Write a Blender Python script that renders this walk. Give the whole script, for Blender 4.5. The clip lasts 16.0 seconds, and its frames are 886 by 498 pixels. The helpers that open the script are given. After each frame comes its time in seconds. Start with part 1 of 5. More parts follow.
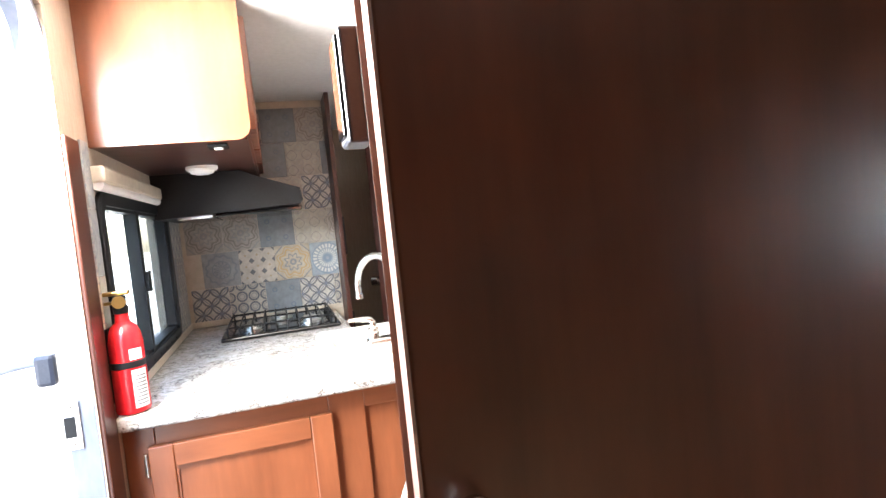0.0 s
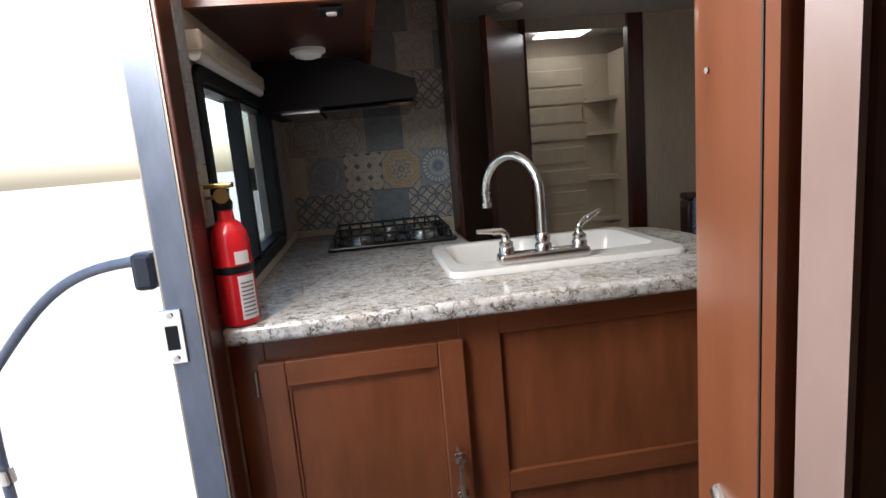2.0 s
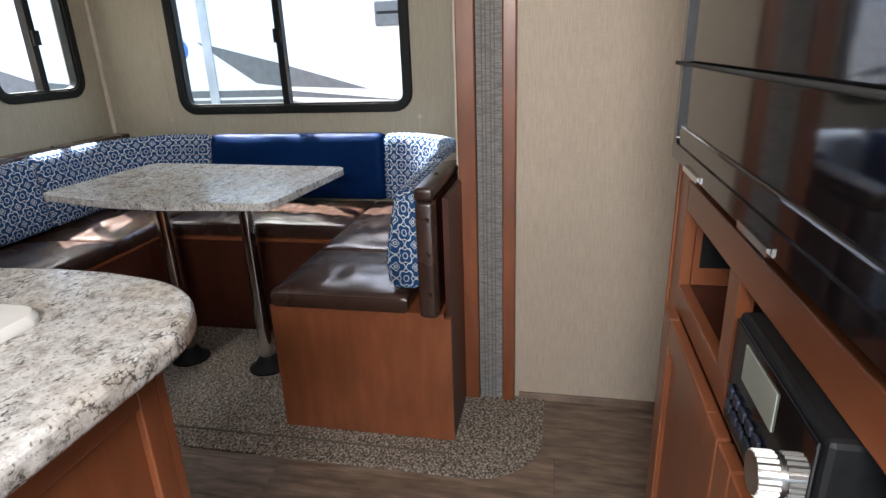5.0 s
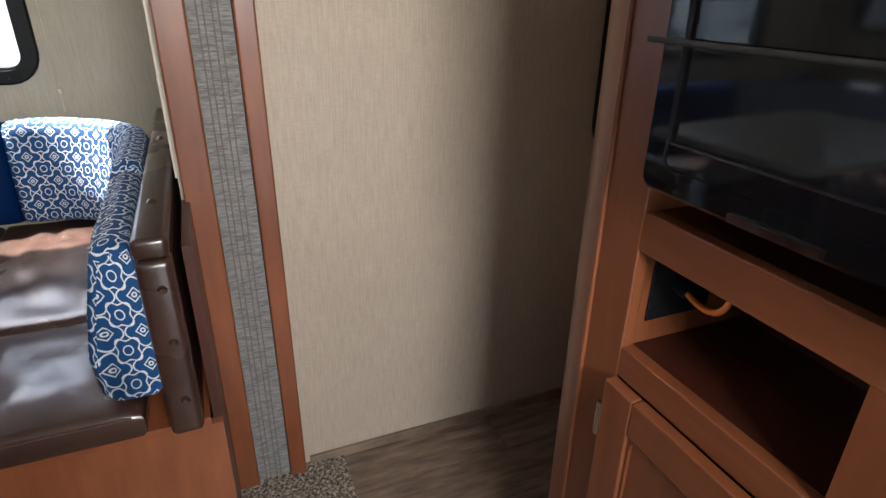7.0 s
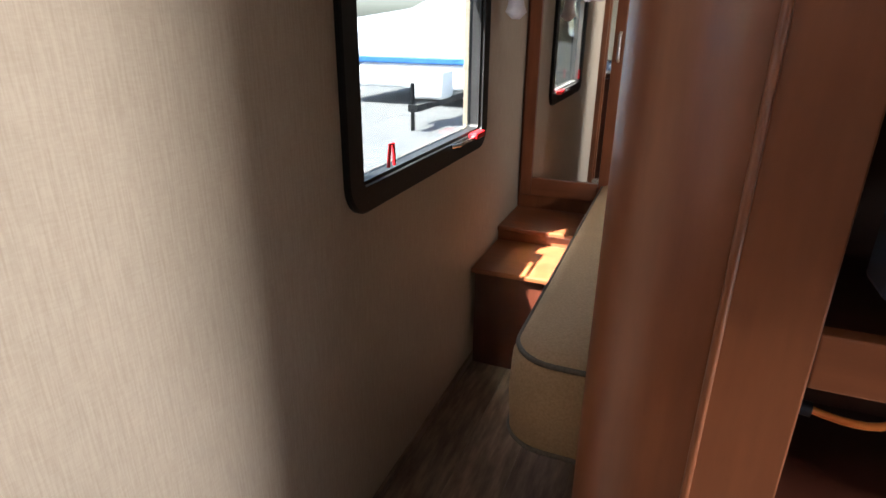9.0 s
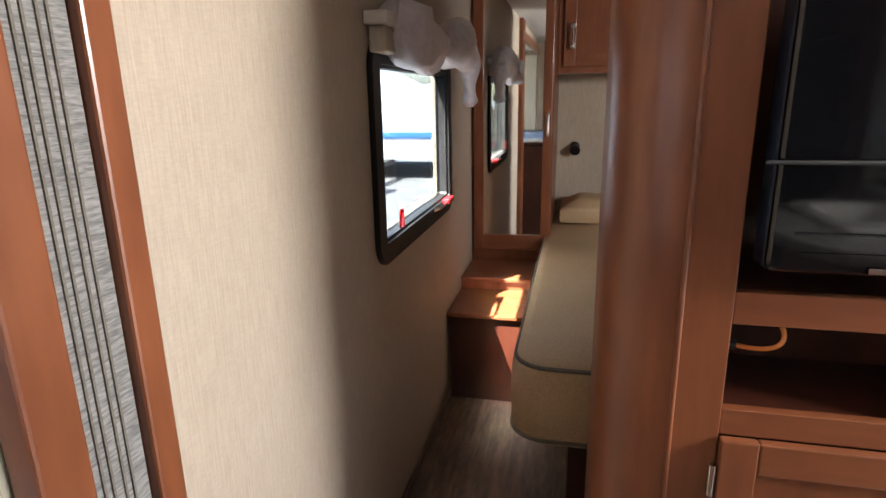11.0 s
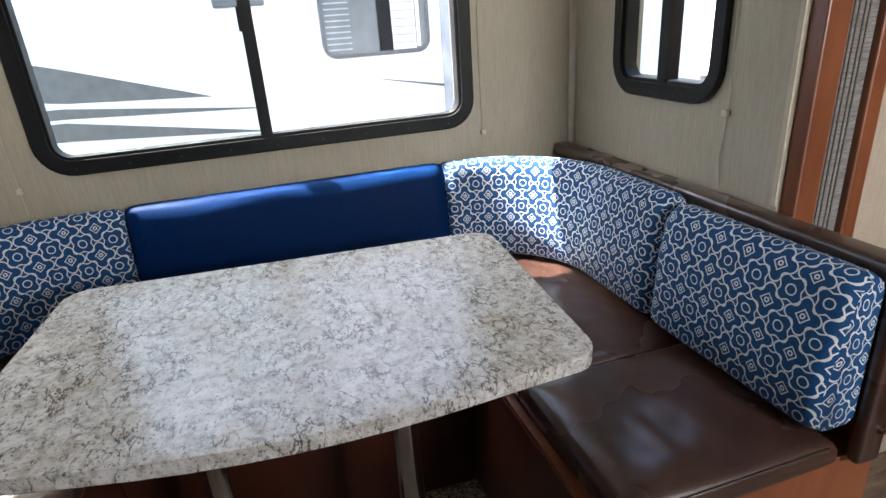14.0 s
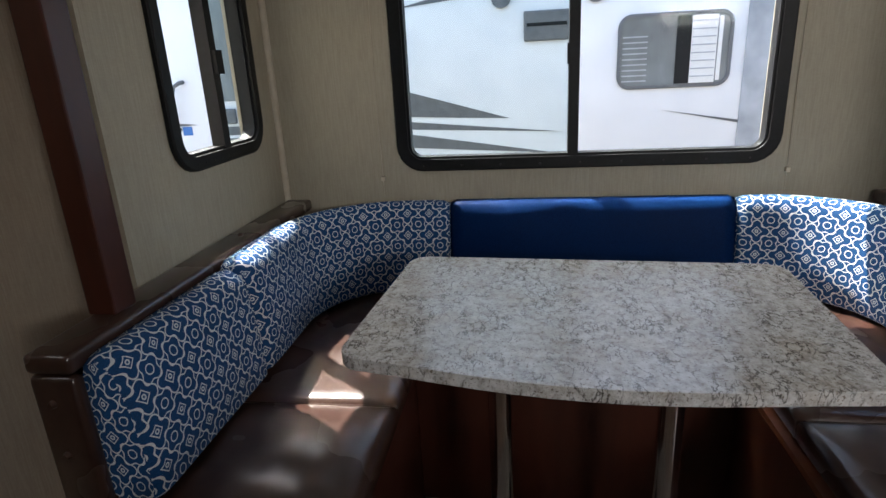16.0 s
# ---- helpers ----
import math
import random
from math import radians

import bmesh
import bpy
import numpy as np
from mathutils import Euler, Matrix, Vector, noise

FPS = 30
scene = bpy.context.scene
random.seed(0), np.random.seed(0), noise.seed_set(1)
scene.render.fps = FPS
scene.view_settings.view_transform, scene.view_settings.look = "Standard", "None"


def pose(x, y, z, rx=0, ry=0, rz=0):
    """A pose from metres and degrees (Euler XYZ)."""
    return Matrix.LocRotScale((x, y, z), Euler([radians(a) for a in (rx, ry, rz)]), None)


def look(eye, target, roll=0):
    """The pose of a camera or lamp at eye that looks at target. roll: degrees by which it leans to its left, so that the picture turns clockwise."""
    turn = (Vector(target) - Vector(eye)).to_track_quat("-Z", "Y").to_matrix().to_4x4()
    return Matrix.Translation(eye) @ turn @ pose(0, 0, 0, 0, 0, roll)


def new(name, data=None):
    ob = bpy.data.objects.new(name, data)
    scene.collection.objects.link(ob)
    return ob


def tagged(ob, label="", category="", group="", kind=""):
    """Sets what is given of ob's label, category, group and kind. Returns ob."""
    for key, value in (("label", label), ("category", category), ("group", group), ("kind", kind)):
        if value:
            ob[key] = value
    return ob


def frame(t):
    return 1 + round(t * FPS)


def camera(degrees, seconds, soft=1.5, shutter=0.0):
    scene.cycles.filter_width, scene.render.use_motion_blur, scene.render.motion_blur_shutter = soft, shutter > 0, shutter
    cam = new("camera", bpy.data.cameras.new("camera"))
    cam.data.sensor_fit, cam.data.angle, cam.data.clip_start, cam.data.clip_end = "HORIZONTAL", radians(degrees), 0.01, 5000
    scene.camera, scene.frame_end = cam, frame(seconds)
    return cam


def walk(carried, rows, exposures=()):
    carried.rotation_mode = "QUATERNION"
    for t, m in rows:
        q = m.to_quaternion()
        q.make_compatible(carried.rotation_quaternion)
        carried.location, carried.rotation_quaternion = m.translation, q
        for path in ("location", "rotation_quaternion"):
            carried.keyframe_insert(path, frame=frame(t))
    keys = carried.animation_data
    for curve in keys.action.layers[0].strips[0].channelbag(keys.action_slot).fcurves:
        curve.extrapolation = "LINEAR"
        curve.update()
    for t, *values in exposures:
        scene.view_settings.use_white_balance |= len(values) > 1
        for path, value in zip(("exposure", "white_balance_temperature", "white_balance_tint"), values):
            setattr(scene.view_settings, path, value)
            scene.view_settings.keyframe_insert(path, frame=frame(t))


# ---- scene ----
cam = camera(75.6, 16.0)
S = 1.06  # plan units to metres
EXPO = [(0, 4.65), (0.5, 4.3), (1.0, 3.3), (1.5, 2.75), (2, 2.15), (2.5, 1.55), (3, 1.65), (3.5, 2.2), (4.5, 2.75), (7, 3.0), (7.5, 3.4), (8, 3.5), (9, 3.6), (11.5, 3.9), (12.5, 4.0), (13.5, 3.4), (14.5, 2.6), (16, 2.1)]
PATH = [
    (0, (0.733, 0.799, 1.307), (1.293, 2.716, 1.197), -5.9),
    (0.5, (0.671, 0.819, 1.289), (1.015, 2.779, 1.089), -5.9),
    (1, (0.641, 0.896, 1.264), (0.854, 2.871, 1.032), -5.7),
    (1.5, (0.655, 1.018, 1.252), (0.827, 2.991, 0.974), -5.4),
    (2, (0.653, 1.124, 1.241), (0.892, 3.079, 0.895), -5.0),
    (2.5, (0.632, 1.272, 1.251), (1.09, 3.167, 0.803), -4.4),
    (3, (0.638, 1.392, 1.232), (1.474, 3.119, 0.668), -3.2),
    (3.5, (0.671, 1.54, 1.224), (1.93, 2.964, 0.602), -1.2),
    (4, (0.731, 1.64, 1.226), (2.307, 2.694, 0.59), -0.3),
    (4.5, (0.793, 1.721, 1.227), (2.559, 2.402, 0.582), -0.4),
    (4.7, (0.824, 1.767, 1.234), (2.634, 2.322, 0.591), -1.1),
    (6.8, (1.39, 2.072, 1.27), (3.108, 1.515, 0.412), 0.2),
    (7, (1.445, 2.093, 1.256), (3.12, 1.382, 0.425), 1.0),
    (7.5, (1.601, 2.092, 1.234), (3.186, 1.157, 0.451), 0.0),
    (8, (1.754, 2.089, 1.23), (3.136, 0.878, 0.44), 0.5),
    (8.5, (1.927, 2.073, 1.247), (3.038, 0.603, 0.469), -0.6),
    (9, (2.106, 2.109, 1.247), (2.8, 0.383, 0.512), 0.5),
    (9.2, (2.19, 2.142, 1.241), (2.654, 0.331, 0.529), 1.1),
    (11.3, (2.217, 2.598, 1.322), (2.677, 0.72, 0.812), -1.6),
    (11.5, (2.205, 2.657, 1.328), (2.745, 0.803, 0.808), -2.3),
    (12, (2.145, 2.821, 1.321), (2.934, 1.074, 0.752), -3.3),
    (12.5, (2.083, 2.992, 1.319), (3.185, 1.45, 0.681), -3.3),
    (13, (2.024, 3.092, 1.324), (3.396, 1.826, 0.606), -2.9),
    (13.5, (1.922, 3.135, 1.303), (3.56, 2.242, 0.58), -3.2),
    (14, (1.838, 3.172, 1.301), (3.616, 2.648, 0.551), -4.1),
    (14.5, (1.765, 3.207, 1.295), (3.616, 2.972, 0.575), -4.8),
    (15, (1.707, 3.222, 1.314), (3.591, 3.143, 0.645), -3.9),
    (15.5, (1.678, 3.248, 1.318), (3.593, 3.225, 0.744), -3.2),
    (16, (1.642, 3.318, 1.317), (3.524, 3.607, 0.705), -3.0),
]
walk(cam, [(t, look(eye, target, roll)) for t, eye, target, roll in PATH], EXPO)

# world and sun
DOOR_W = 6.0
SUN_DIR = Vector((-0.30, -0.42, -0.86)).normalized()
world = bpy.data.worlds.new("world")
scene.world = world
world.use_nodes = True
wn = world.node_tree.nodes
sky = wn.new("ShaderNodeTexSky")
sky.sky_type, sky.sun_disc = "NISHITA", False
sky.sun_elevation, sky.sun_rotation = math.asin(-SUN_DIR.z), math.atan2(-SUN_DIR.x, -SUN_DIR.y)
sky.dust_density = 3.0
wn["Background"].inputs["Strength"].default_value = 0.15
world.node_tree.links.new(sky.outputs[0], wn["Background"].inputs["Color"])
sun = new("sun", bpy.data.lights.new("sun", "SUN"))
sun.data.energy, sun.data.angle, sun.data.color = 5.0, radians(0.6), (1.0, 0.95, 0.88)
sun.matrix_world = look((0, 0, 0), SUN_DIR)

lamp = new("doorway_skylight", bpy.data.lights.new("doorway_skylight", "AREA"))
lamp.data.shape, lamp.data.size, lamp.data.size_y, lamp.data.energy, lamp.data.color = "RECTANGLE", 0.62, 0.30, DOOR_W, (1.0, 0.97, 0.94)
lamp.matrix_world = look(Vector((0.22, 1.785, 1.58)) * S, Vector((2.2, 1.75, 0.9)) * S)


# ---------- materials ----------
def tree(name):
    m = bpy.data.materials.new(name)
    m.use_nodes = True
    return m, m.node_tree.nodes, m.node_tree.links, m.node_tree.nodes["Principled BSDF"]


def coords(n, l, scale, kind="Object"):
    tc, mp = n.new("ShaderNodeTexCoord"), n.new("ShaderNodeMapping")
    mp.inputs["Scale"].default_value = scale
    l.new(tc.outputs[kind], mp.inputs["Vector"])
    return mp.outputs["Vector"]


def noise_node(n, l, vec, scale, detail=4.0, rough=0.55):
    t = n.new("ShaderNodeTexNoise")
    t.inputs["Scale"].default_value, t.inputs["Detail"].default_value, t.inputs["Roughness"].default_value = scale, detail, rough
    l.new(vec, t.inputs["Vector"])
    return t.outputs["Fac"]


def ramp(n, l, fac, stops):
    r = n.new("ShaderNodeValToRGB")
    while len(r.color_ramp.elements) < len(stops):
        r.color_ramp.elements.new(0.5)
    for e, (p, c) in zip(r.color_ramp.elements, stops):
        e.position, e.color = p, (*c, 1)
    l.new(fac, r.inputs["Fac"])
    return r.outputs["Color"]


def mix(n, l, fac, a, b, mode="MIX"):
    m = n.new("ShaderNodeMix")
    m.data_type, m.blend_type = "RGBA", mode
    for sock, v in ((m.inputs[0], fac), (m.inputs[6], a), (m.inputs[7], b)):
        if isinstance(v, (int, float)):
            sock.default_value = v
        elif isinstance(v, tuple):
            sock.default_value = (*v, 1)
        else:
            l.new(v, sock)
    return m.outputs[2]


def calc(n, l, op, a, b=0.0):
    m = n.new("ShaderNodeMath")
    m.operation = op
    for sock, v in ((m.inputs[0], a), (m.inputs[1], b)):
        if isinstance(v, (int, float)):
            sock.default_value = v
        else:
            l.new(v, sock)
    return m.outputs[0]


def bump(n, l, b, height, strength, dist=0.002):
    k = n.new("ShaderNodeBump")
    k.inputs["Strength"].default_value, k.inputs["Distance"].default_value = strength, dist
    l.new(height, k.inputs["Height"])
    l.new(k.outputs[0], b.inputs["Normal"])


def surface(name, c1, c2, scale=20.0, stretch=(1, 1, 1), rough=0.5, metal=0.0, bumps=0.1, blot=0.25, coat=0.0, emit=0.0):
    """Two colours mixed by a fine grain, with large blotches over it."""
    m, n, l, b = tree(name)
    vec = coords(n, l, stretch)
    fine = noise_node(n, l, vec, scale, 6)
    col = ramp(n, l, fine, [(0.3, c1), (0.7, c2)])
    big = noise_node(n, l, coords(n, l, (1, 1, 1)), 3.0, 3)
    shade = ramp(n, l, big, [(0.3, (1 - blot,) * 3), (0.7, (1, 1, 1))])
    l.new(mix(n, l, 1.0, col, shade, "MULTIPLY"), b.inputs["Base Color"])
    b.inputs["Metallic"].default_value = metal
    b.inputs["Coat Weight"].default_value = coat
    b.inputs["Coat Roughness"].default_value = 0.12
    r = n.new("ShaderNodeMapRange")
    r.inputs[3].default_value, r.inputs[4].default_value = rough * 0.85, min(1.0, rough * 1.15)
    l.new(big, r.inputs[0])
    l.new(r.outputs[0], b.inputs["Roughness"])
    if bumps:
        bump(n, l, b, fine, bumps)
    if emit:
        b.inputs["Emission Color"].default_value, b.inputs["Emission Strength"].default_value = (*c2, 1), emit
    return m


WOOD = surface("cherry_wood", (0.185, 0.055, 0.021), (0.255, 0.083, 0.033), 5, (6, 6, 0.9), 0.36, 0, 0.04, 0.3, 0.15)
WOOD_H = surface("cherry_wood_level", (0.18, 0.054, 0.021), (0.25, 0.081, 0.032), 5, (0.9, 6, 6), 0.36, 0, 0.04, 0.3, 0.15)
# Also stands in for shade inside the television cabinet and between the benches.
WOOD_DARK = surface("dark_and_shaded_wood", (0.045, 0.0115, 0.006), (0.072, 0.019, 0.010), 4, (5, 5, 0.9), 0.38, 0, 0.04, 0.3, 0.1)
WOOD_DOOR = surface("brown_door_veneer", (0.082, 0.022, 0.011), (0.145, 0.042, 0.021), 3, (5, 5, 0.7), 0.34, 0, 0.05, 0.4, 0.15)
EDGE = surface("pale_edge_band", (0.30, 0.185, 0.155), (0.40, 0.27, 0.235), 12, (1, 1, 0.4), 0.3, 0, 0.05, 0.35, 0.2)
WOOD_TAN = surface("tan_wood_print", (0.30, 0.18, 0.10), (0.42, 0.28, 0.17), 8, (12, 12, 0.8), 0.5, 0, 0.04, 0.2)
CEIL = surface("ceiling_white", (0.66, 0.65, 0.62), (0.74, 0.73, 0.70), 60, (1, 1, 1), 0.6, 0, 0.05, 0.08)
CAULK = surface("trim_cream", (0.5, 0.44, 0.34), (0.6, 0.53, 0.42), 30, (1, 1, 1), 0.5, 0, 0.03, 0.15)
BLACK = surface("black_frame", (0.004, 0.0045, 0.005), (0.008, 0.009, 0.010), 90, (1, 1, 1), 0.5, 0, 0.03, 0.2)
GLOSS = surface("black_gloss", (0.004, 0.004, 0.005), (0.007, 0.007, 0.008), 3, (1, 1, 1), 0.06, 0, 0, 0.1)
NAVY = surface("dark_blue_plastic", (0.010, 0.014, 0.026), (0.016, 0.022, 0.038), 200, (1, 1, 1), 0.38, 0, 0.06, 0.2)
STEEL = surface("brushed_nickel", (0.55, 0.53, 0.50), (0.68, 0.66, 0.63), 60, (6, 6, 1), 0.27, 1, 0.02, 0.1)
CHROME = surface("polished_chrome", (0.75, 0.75, 0.76), (0.85, 0.85, 0.86), 30, (1, 1, 1), 0.1, 1, 0, 0.05)
ALU = surface("grey_aluminium", (0.13, 0.15, 0.19), (0.18, 0.20, 0.25), 40, (1, 1, 0.3), 0.42, 0.3, 0.03, 0.15)
WHITE = surface("white_plastic", (0.74, 0.73, 0.70), (0.80, 0.79, 0.76), 25, (1, 1, 1), 0.35, 0, 0.02, 0.06)
SINKW = surface("sink_white", (0.74, 0.73, 0.69), (0.80, 0.79, 0.75), 8, (1, 1, 1), 0.22, 0, 0, 0.05)
RED = surface("red_enamel", (0.55, 0.012, 0.018), (0.65, 0.018, 0.022), 30, (1, 1, 1), 0.22, 0, 0.01, 0.12)
BRASS = surface("brass", (0.45, 0.30, 0.10), (0.6, 0.42, 0.16), 60, (1, 1, 1), 0.3, 1, 0, 0.2)
LEATHER = surface("brown_leatherette", (0.030, 0.014, 0.010), (0.055, 0.027, 0.019), 16, (1, 1, 1), 0.27, 0, 0.12, 0.25, 0.5)
LEATHER.node_tree.nodes["Principled BSDF"].inputs["Coat Roughness"].default_value = 0.28
BLUE = surface("royal_blue_cloth", (0.001, 0.010, 0.050), (0.002, 0.021, 0.088), 260, (1, 1, 1), 0.5, 0, 0.15, 0.15)
MATT = surface("tan_mattress_cloth", (0.38, 0.25, 0.135), (0.50, 0.345, 0.20), 180, (1, 1, 1), 0.85, 0, 0.2, 0.15)
PIPING = surface("dark_piping", (0.10, 0.085, 0.07), (0.16, 0.14, 0.11), 200, (1, 1, 1), 0.8, 0, 0.1, 0.1)
SHOWER = surface("shower_beige", (0.50, 0.42, 0.31), (0.58, 0.49, 0.37), 10, (1, 1, 1), 0.3, 0, 0.02, 0.08)
PLASTICBAG = surface("pale_plastic_film", (0.62, 0.58, 0.66), (0.78, 0.75, 0.80), 40, (1, 1, 1), 0.3, 0, 0.2, 0.15)
LIGHT = surface("lamp_diffuser", (0.85, 0.85, 0.84), (0.9, 0.9, 0.88), 30, (1, 1, 1), 0.4, 0, 0, 0.03)
# Emission replaces daylight through the vent lid and the shower panel.
GLOW = surface("daylight_glow", (0.9, 0.92, 0.95), (0.95, 0.96, 0.98), 5, (1, 1, 1), 0.5, 0, 0, 0.03, 0, 1.2)
RVWHITE = surface("gelcoat_white", (0.72, 0.73, 0.74), (0.80, 0.80, 0.80), 4, (1, 1, 1), 0.3, 0, 0.01, 0.06)
RVGREY = surface("grey_decal", (0.10, 0.105, 0.11), (0.14, 0.145, 0.15), 20, (1, 1, 1), 0.4, 0, 0, 0.1)
ASPHALT = surface("pale_asphalt", (0.13, 0.13, 0.128), (0.20, 0.20, 0.195), 60, (1, 1, 1), 0.9, 0, 0.3, 0.3)
TARP_BLUE = surface("blue_tarp", (0.03, 0.14, 0.42), (0.05, 0.20, 0.55), 12, (1, 1, 1), 0.5, 0, 0.2, 0.2)
TARP_GREY = surface("grey_tarp", (0.36, 0.38, 0.40), (0.50, 0.52, 0.54), 6, (1, 1, 1), 0.6, 0, 0.2, 0.2)
RUBBER = surface("rubber", (0.012, 0.012, 0.012), (0.02, 0.02, 0.02), 60, (1, 1, 1), 0.7, 0, 0.1, 0.2)
ORANGE = surface("orange_cable", (0.75, 0.20, 0.03), (0.85, 0.26, 0.05), 60, (1, 1, 1), 0.45, 0, 0, 0.1)
BARK = surface("bark", (0.06, 0.05, 0.04), (0.12, 0.10, 0.08), 30, (1, 1, 0.3), 0.9, 0, 0.3, 0.2)
PANE = surface("dull_dark_glass", (0.16, 0.18, 0.18), (0.22, 0.24, 0.24), 3, (1, 1, 1), 0.15, 0, 0, 0.3)
PAPER = surface("paper_label", (0.60, 0.59, 0.57), (0.72, 0.71, 0.68), 50, (1, 1, 1), 0.6, 0, 0, 0.1)
LCD = surface("grey_display", (0.22, 0.24, 0.20), (0.27, 0.29, 0.25), 8, (1, 1, 1), 0.2, 0, 0, 0.05)


def glass(name, tint, rough=0.0):
    m, n, l, b = tree(name)
    b.inputs["Base Color"].default_value = (*tint, 1)
    b.inputs["Transmission Weight"].default_value, b.inputs["Roughness"].default_value = 1.0, rough
    b.inputs["IOR"].default_value = 1.1
    return m


GLASS = glass("window_glass", (0.97, 0.98, 0.98))
GLASS_DARK = glass("dark_tinted_glass", (0.24, 0.27, 0.28))
GLASS_TINT = glass("tinted_glass", (0.72, 0.80, 0.80))
m_, n_, l_, b_ = tree("mirror_silver")
b_.inputs["Base Color"].default_value, b_.inputs["Metallic"].default_value, b_.inputs["Roughness"].default_value = (0.86, 0.88, 0.87, 1), 1.0, 0.02
MIRROR = m_


def wallpaper(name, lo, hi):
    m, n, l, b = tree(name)
    streak = noise_node(n, l, coords(n, l, (1, 1, 0.055)), 260, 3, 0.6)
    cross = noise_node(n, l, coords(n, l, (0.35, 0.35, 1.6)), 220, 2)
    f = calc(n, l, "ADD", calc(n, l, "MULTIPLY", streak, 0.72), calc(n, l, "MULTIPLY", cross, 0.28))
    col = ramp(n, l, f, [(0.36, lo), (0.62, hi)])
    big = ramp(n, l, noise_node(n, l, coords(n, l, (1, 1, 1)), 1.6, 4), [(0.3, (0.9, 0.9, 0.9)), (0.7, (1, 1, 1))])
    l.new(mix(n, l, 1.0, col, big, "MULTIPLY"), b.inputs["Base Color"])
    b.inputs["Roughness"].default_value = 0.62
    bump(n, l, b, f, 0.25, 0.0015)
    return m


PAPERWALL = wallpaper("beige_wallpaper", (0.385, 0.31, 0.235), (0.465, 0.388, 0.302))
SAGE = wallpaper("sage_wallpaper", (0.36, 0.322, 0.245), (0.43, 0.388, 0.302))


def granite(name):
    m, n, l, b = tree(name)
    v = coords(n, l, (1, 1, 1))
    vs = coords(n, l, (1.0, 1.9, 1.0))
    base = ramp(n, l, noise_node(n, l, v, 46, 8, 0.75), [(0.30, (0.21, 0.185, 0.16)), (0.43, (0.42, 0.40, 0.37)), (0.55, (0.58, 0.57, 0.55)), (0.70, (0.70, 0.70, 0.68))])
    warp = n.new("ShaderNodeVectorMath")
    warp.operation = "MULTIPLY_ADD"
    nz = n.new("ShaderNodeTexNoise")
    nz.inputs["Scale"].default_value = 14.0
    l.new(v, nz.inputs["Vector"])
    l.new(nz.outputs["Color"], warp.inputs[0])
    warp.inputs[1].default_value = (0.03, 0.03, 0.03)
    l.new(vs, warp.inputs[2])
    d = calc(n, l, "ABSOLUTE", calc(n, l, "SUBTRACT", noise_node(n, l, warp.outputs[0], 21, 5, 0.6), 0.5))
    veins = ramp(n, l, d, [(0.0, (0.13, 0.125, 0.12)), (0.013, (0.40, 0.385, 0.375)), (0.028, (1, 1, 1))])
    gaps = ramp(n, l, noise_node(n, l, v, 17, 3), [(0.42, (0, 0, 0)), (0.56, (1, 1, 1))])
    veins = mix(n, l, gaps, (1, 1, 1), veins)
    speck = ramp(n, l, noise_node(n, l, v, 190, 2), [(0.30, (0.34, 0.29, 0.25)), (0.42, (1, 1, 1))])
    brown = ramp(n, l, noise_node(n, l, v, 9, 4), [(0.48, (1, 1, 1)), (0.66, (0.88, 0.83, 0.765))])
    c = mix(n, l, 1.0, mix(n, l, 1.0, mix(n, l, 1.0, base, veins, "MULTIPLY"), speck, "MULTIPLY"), brown, "MULTIPLY")
    l.new(c, b.inputs["Base Color"])
    b.inputs["Roughness"].default_value = 0.22
    return m


GRANITE = granite("granite_laminate")


def carpet(name):
    m, n, l, b = tree(name)
    v = coords(n, l, (1, 1, 1))
    f = noise_node(n, l, v, 120, 3, 0.75)
    col = ramp(n, l, f, [(0.38, (0.035, 0.028, 0.022)), (0.5, (0.19, 0.155, 0.12)), (0.62, (0.50, 0.43, 0.35))])
    l.new(col, b.inputs["Base Color"])
    b.inputs["Roughness"].default_value = 0.95
    bump(n, l, b, f, 1.0, 0.006)
    return m


CARPET = carpet("speckled_carpet")


def seal_fabric(name):
    m, n, l, b = tree(name)
    v = coords(n, l, (0.12, 0.12, 1))
    f = noise_node(n, l, v, 300, 2, 0.7)
    l.new(ramp(n, l, f, [(0.35, (0.11, 0.105, 0.10)), (0.65, (0.25, 0.24, 0.225))]), b.inputs["Base Color"])
    b.inputs["Roughness"].default_value = 0.8
    bump(n, l, b, f, 0.5, 0.002)
    return m


SEAL = seal_fabric("woven_grey_fabric")


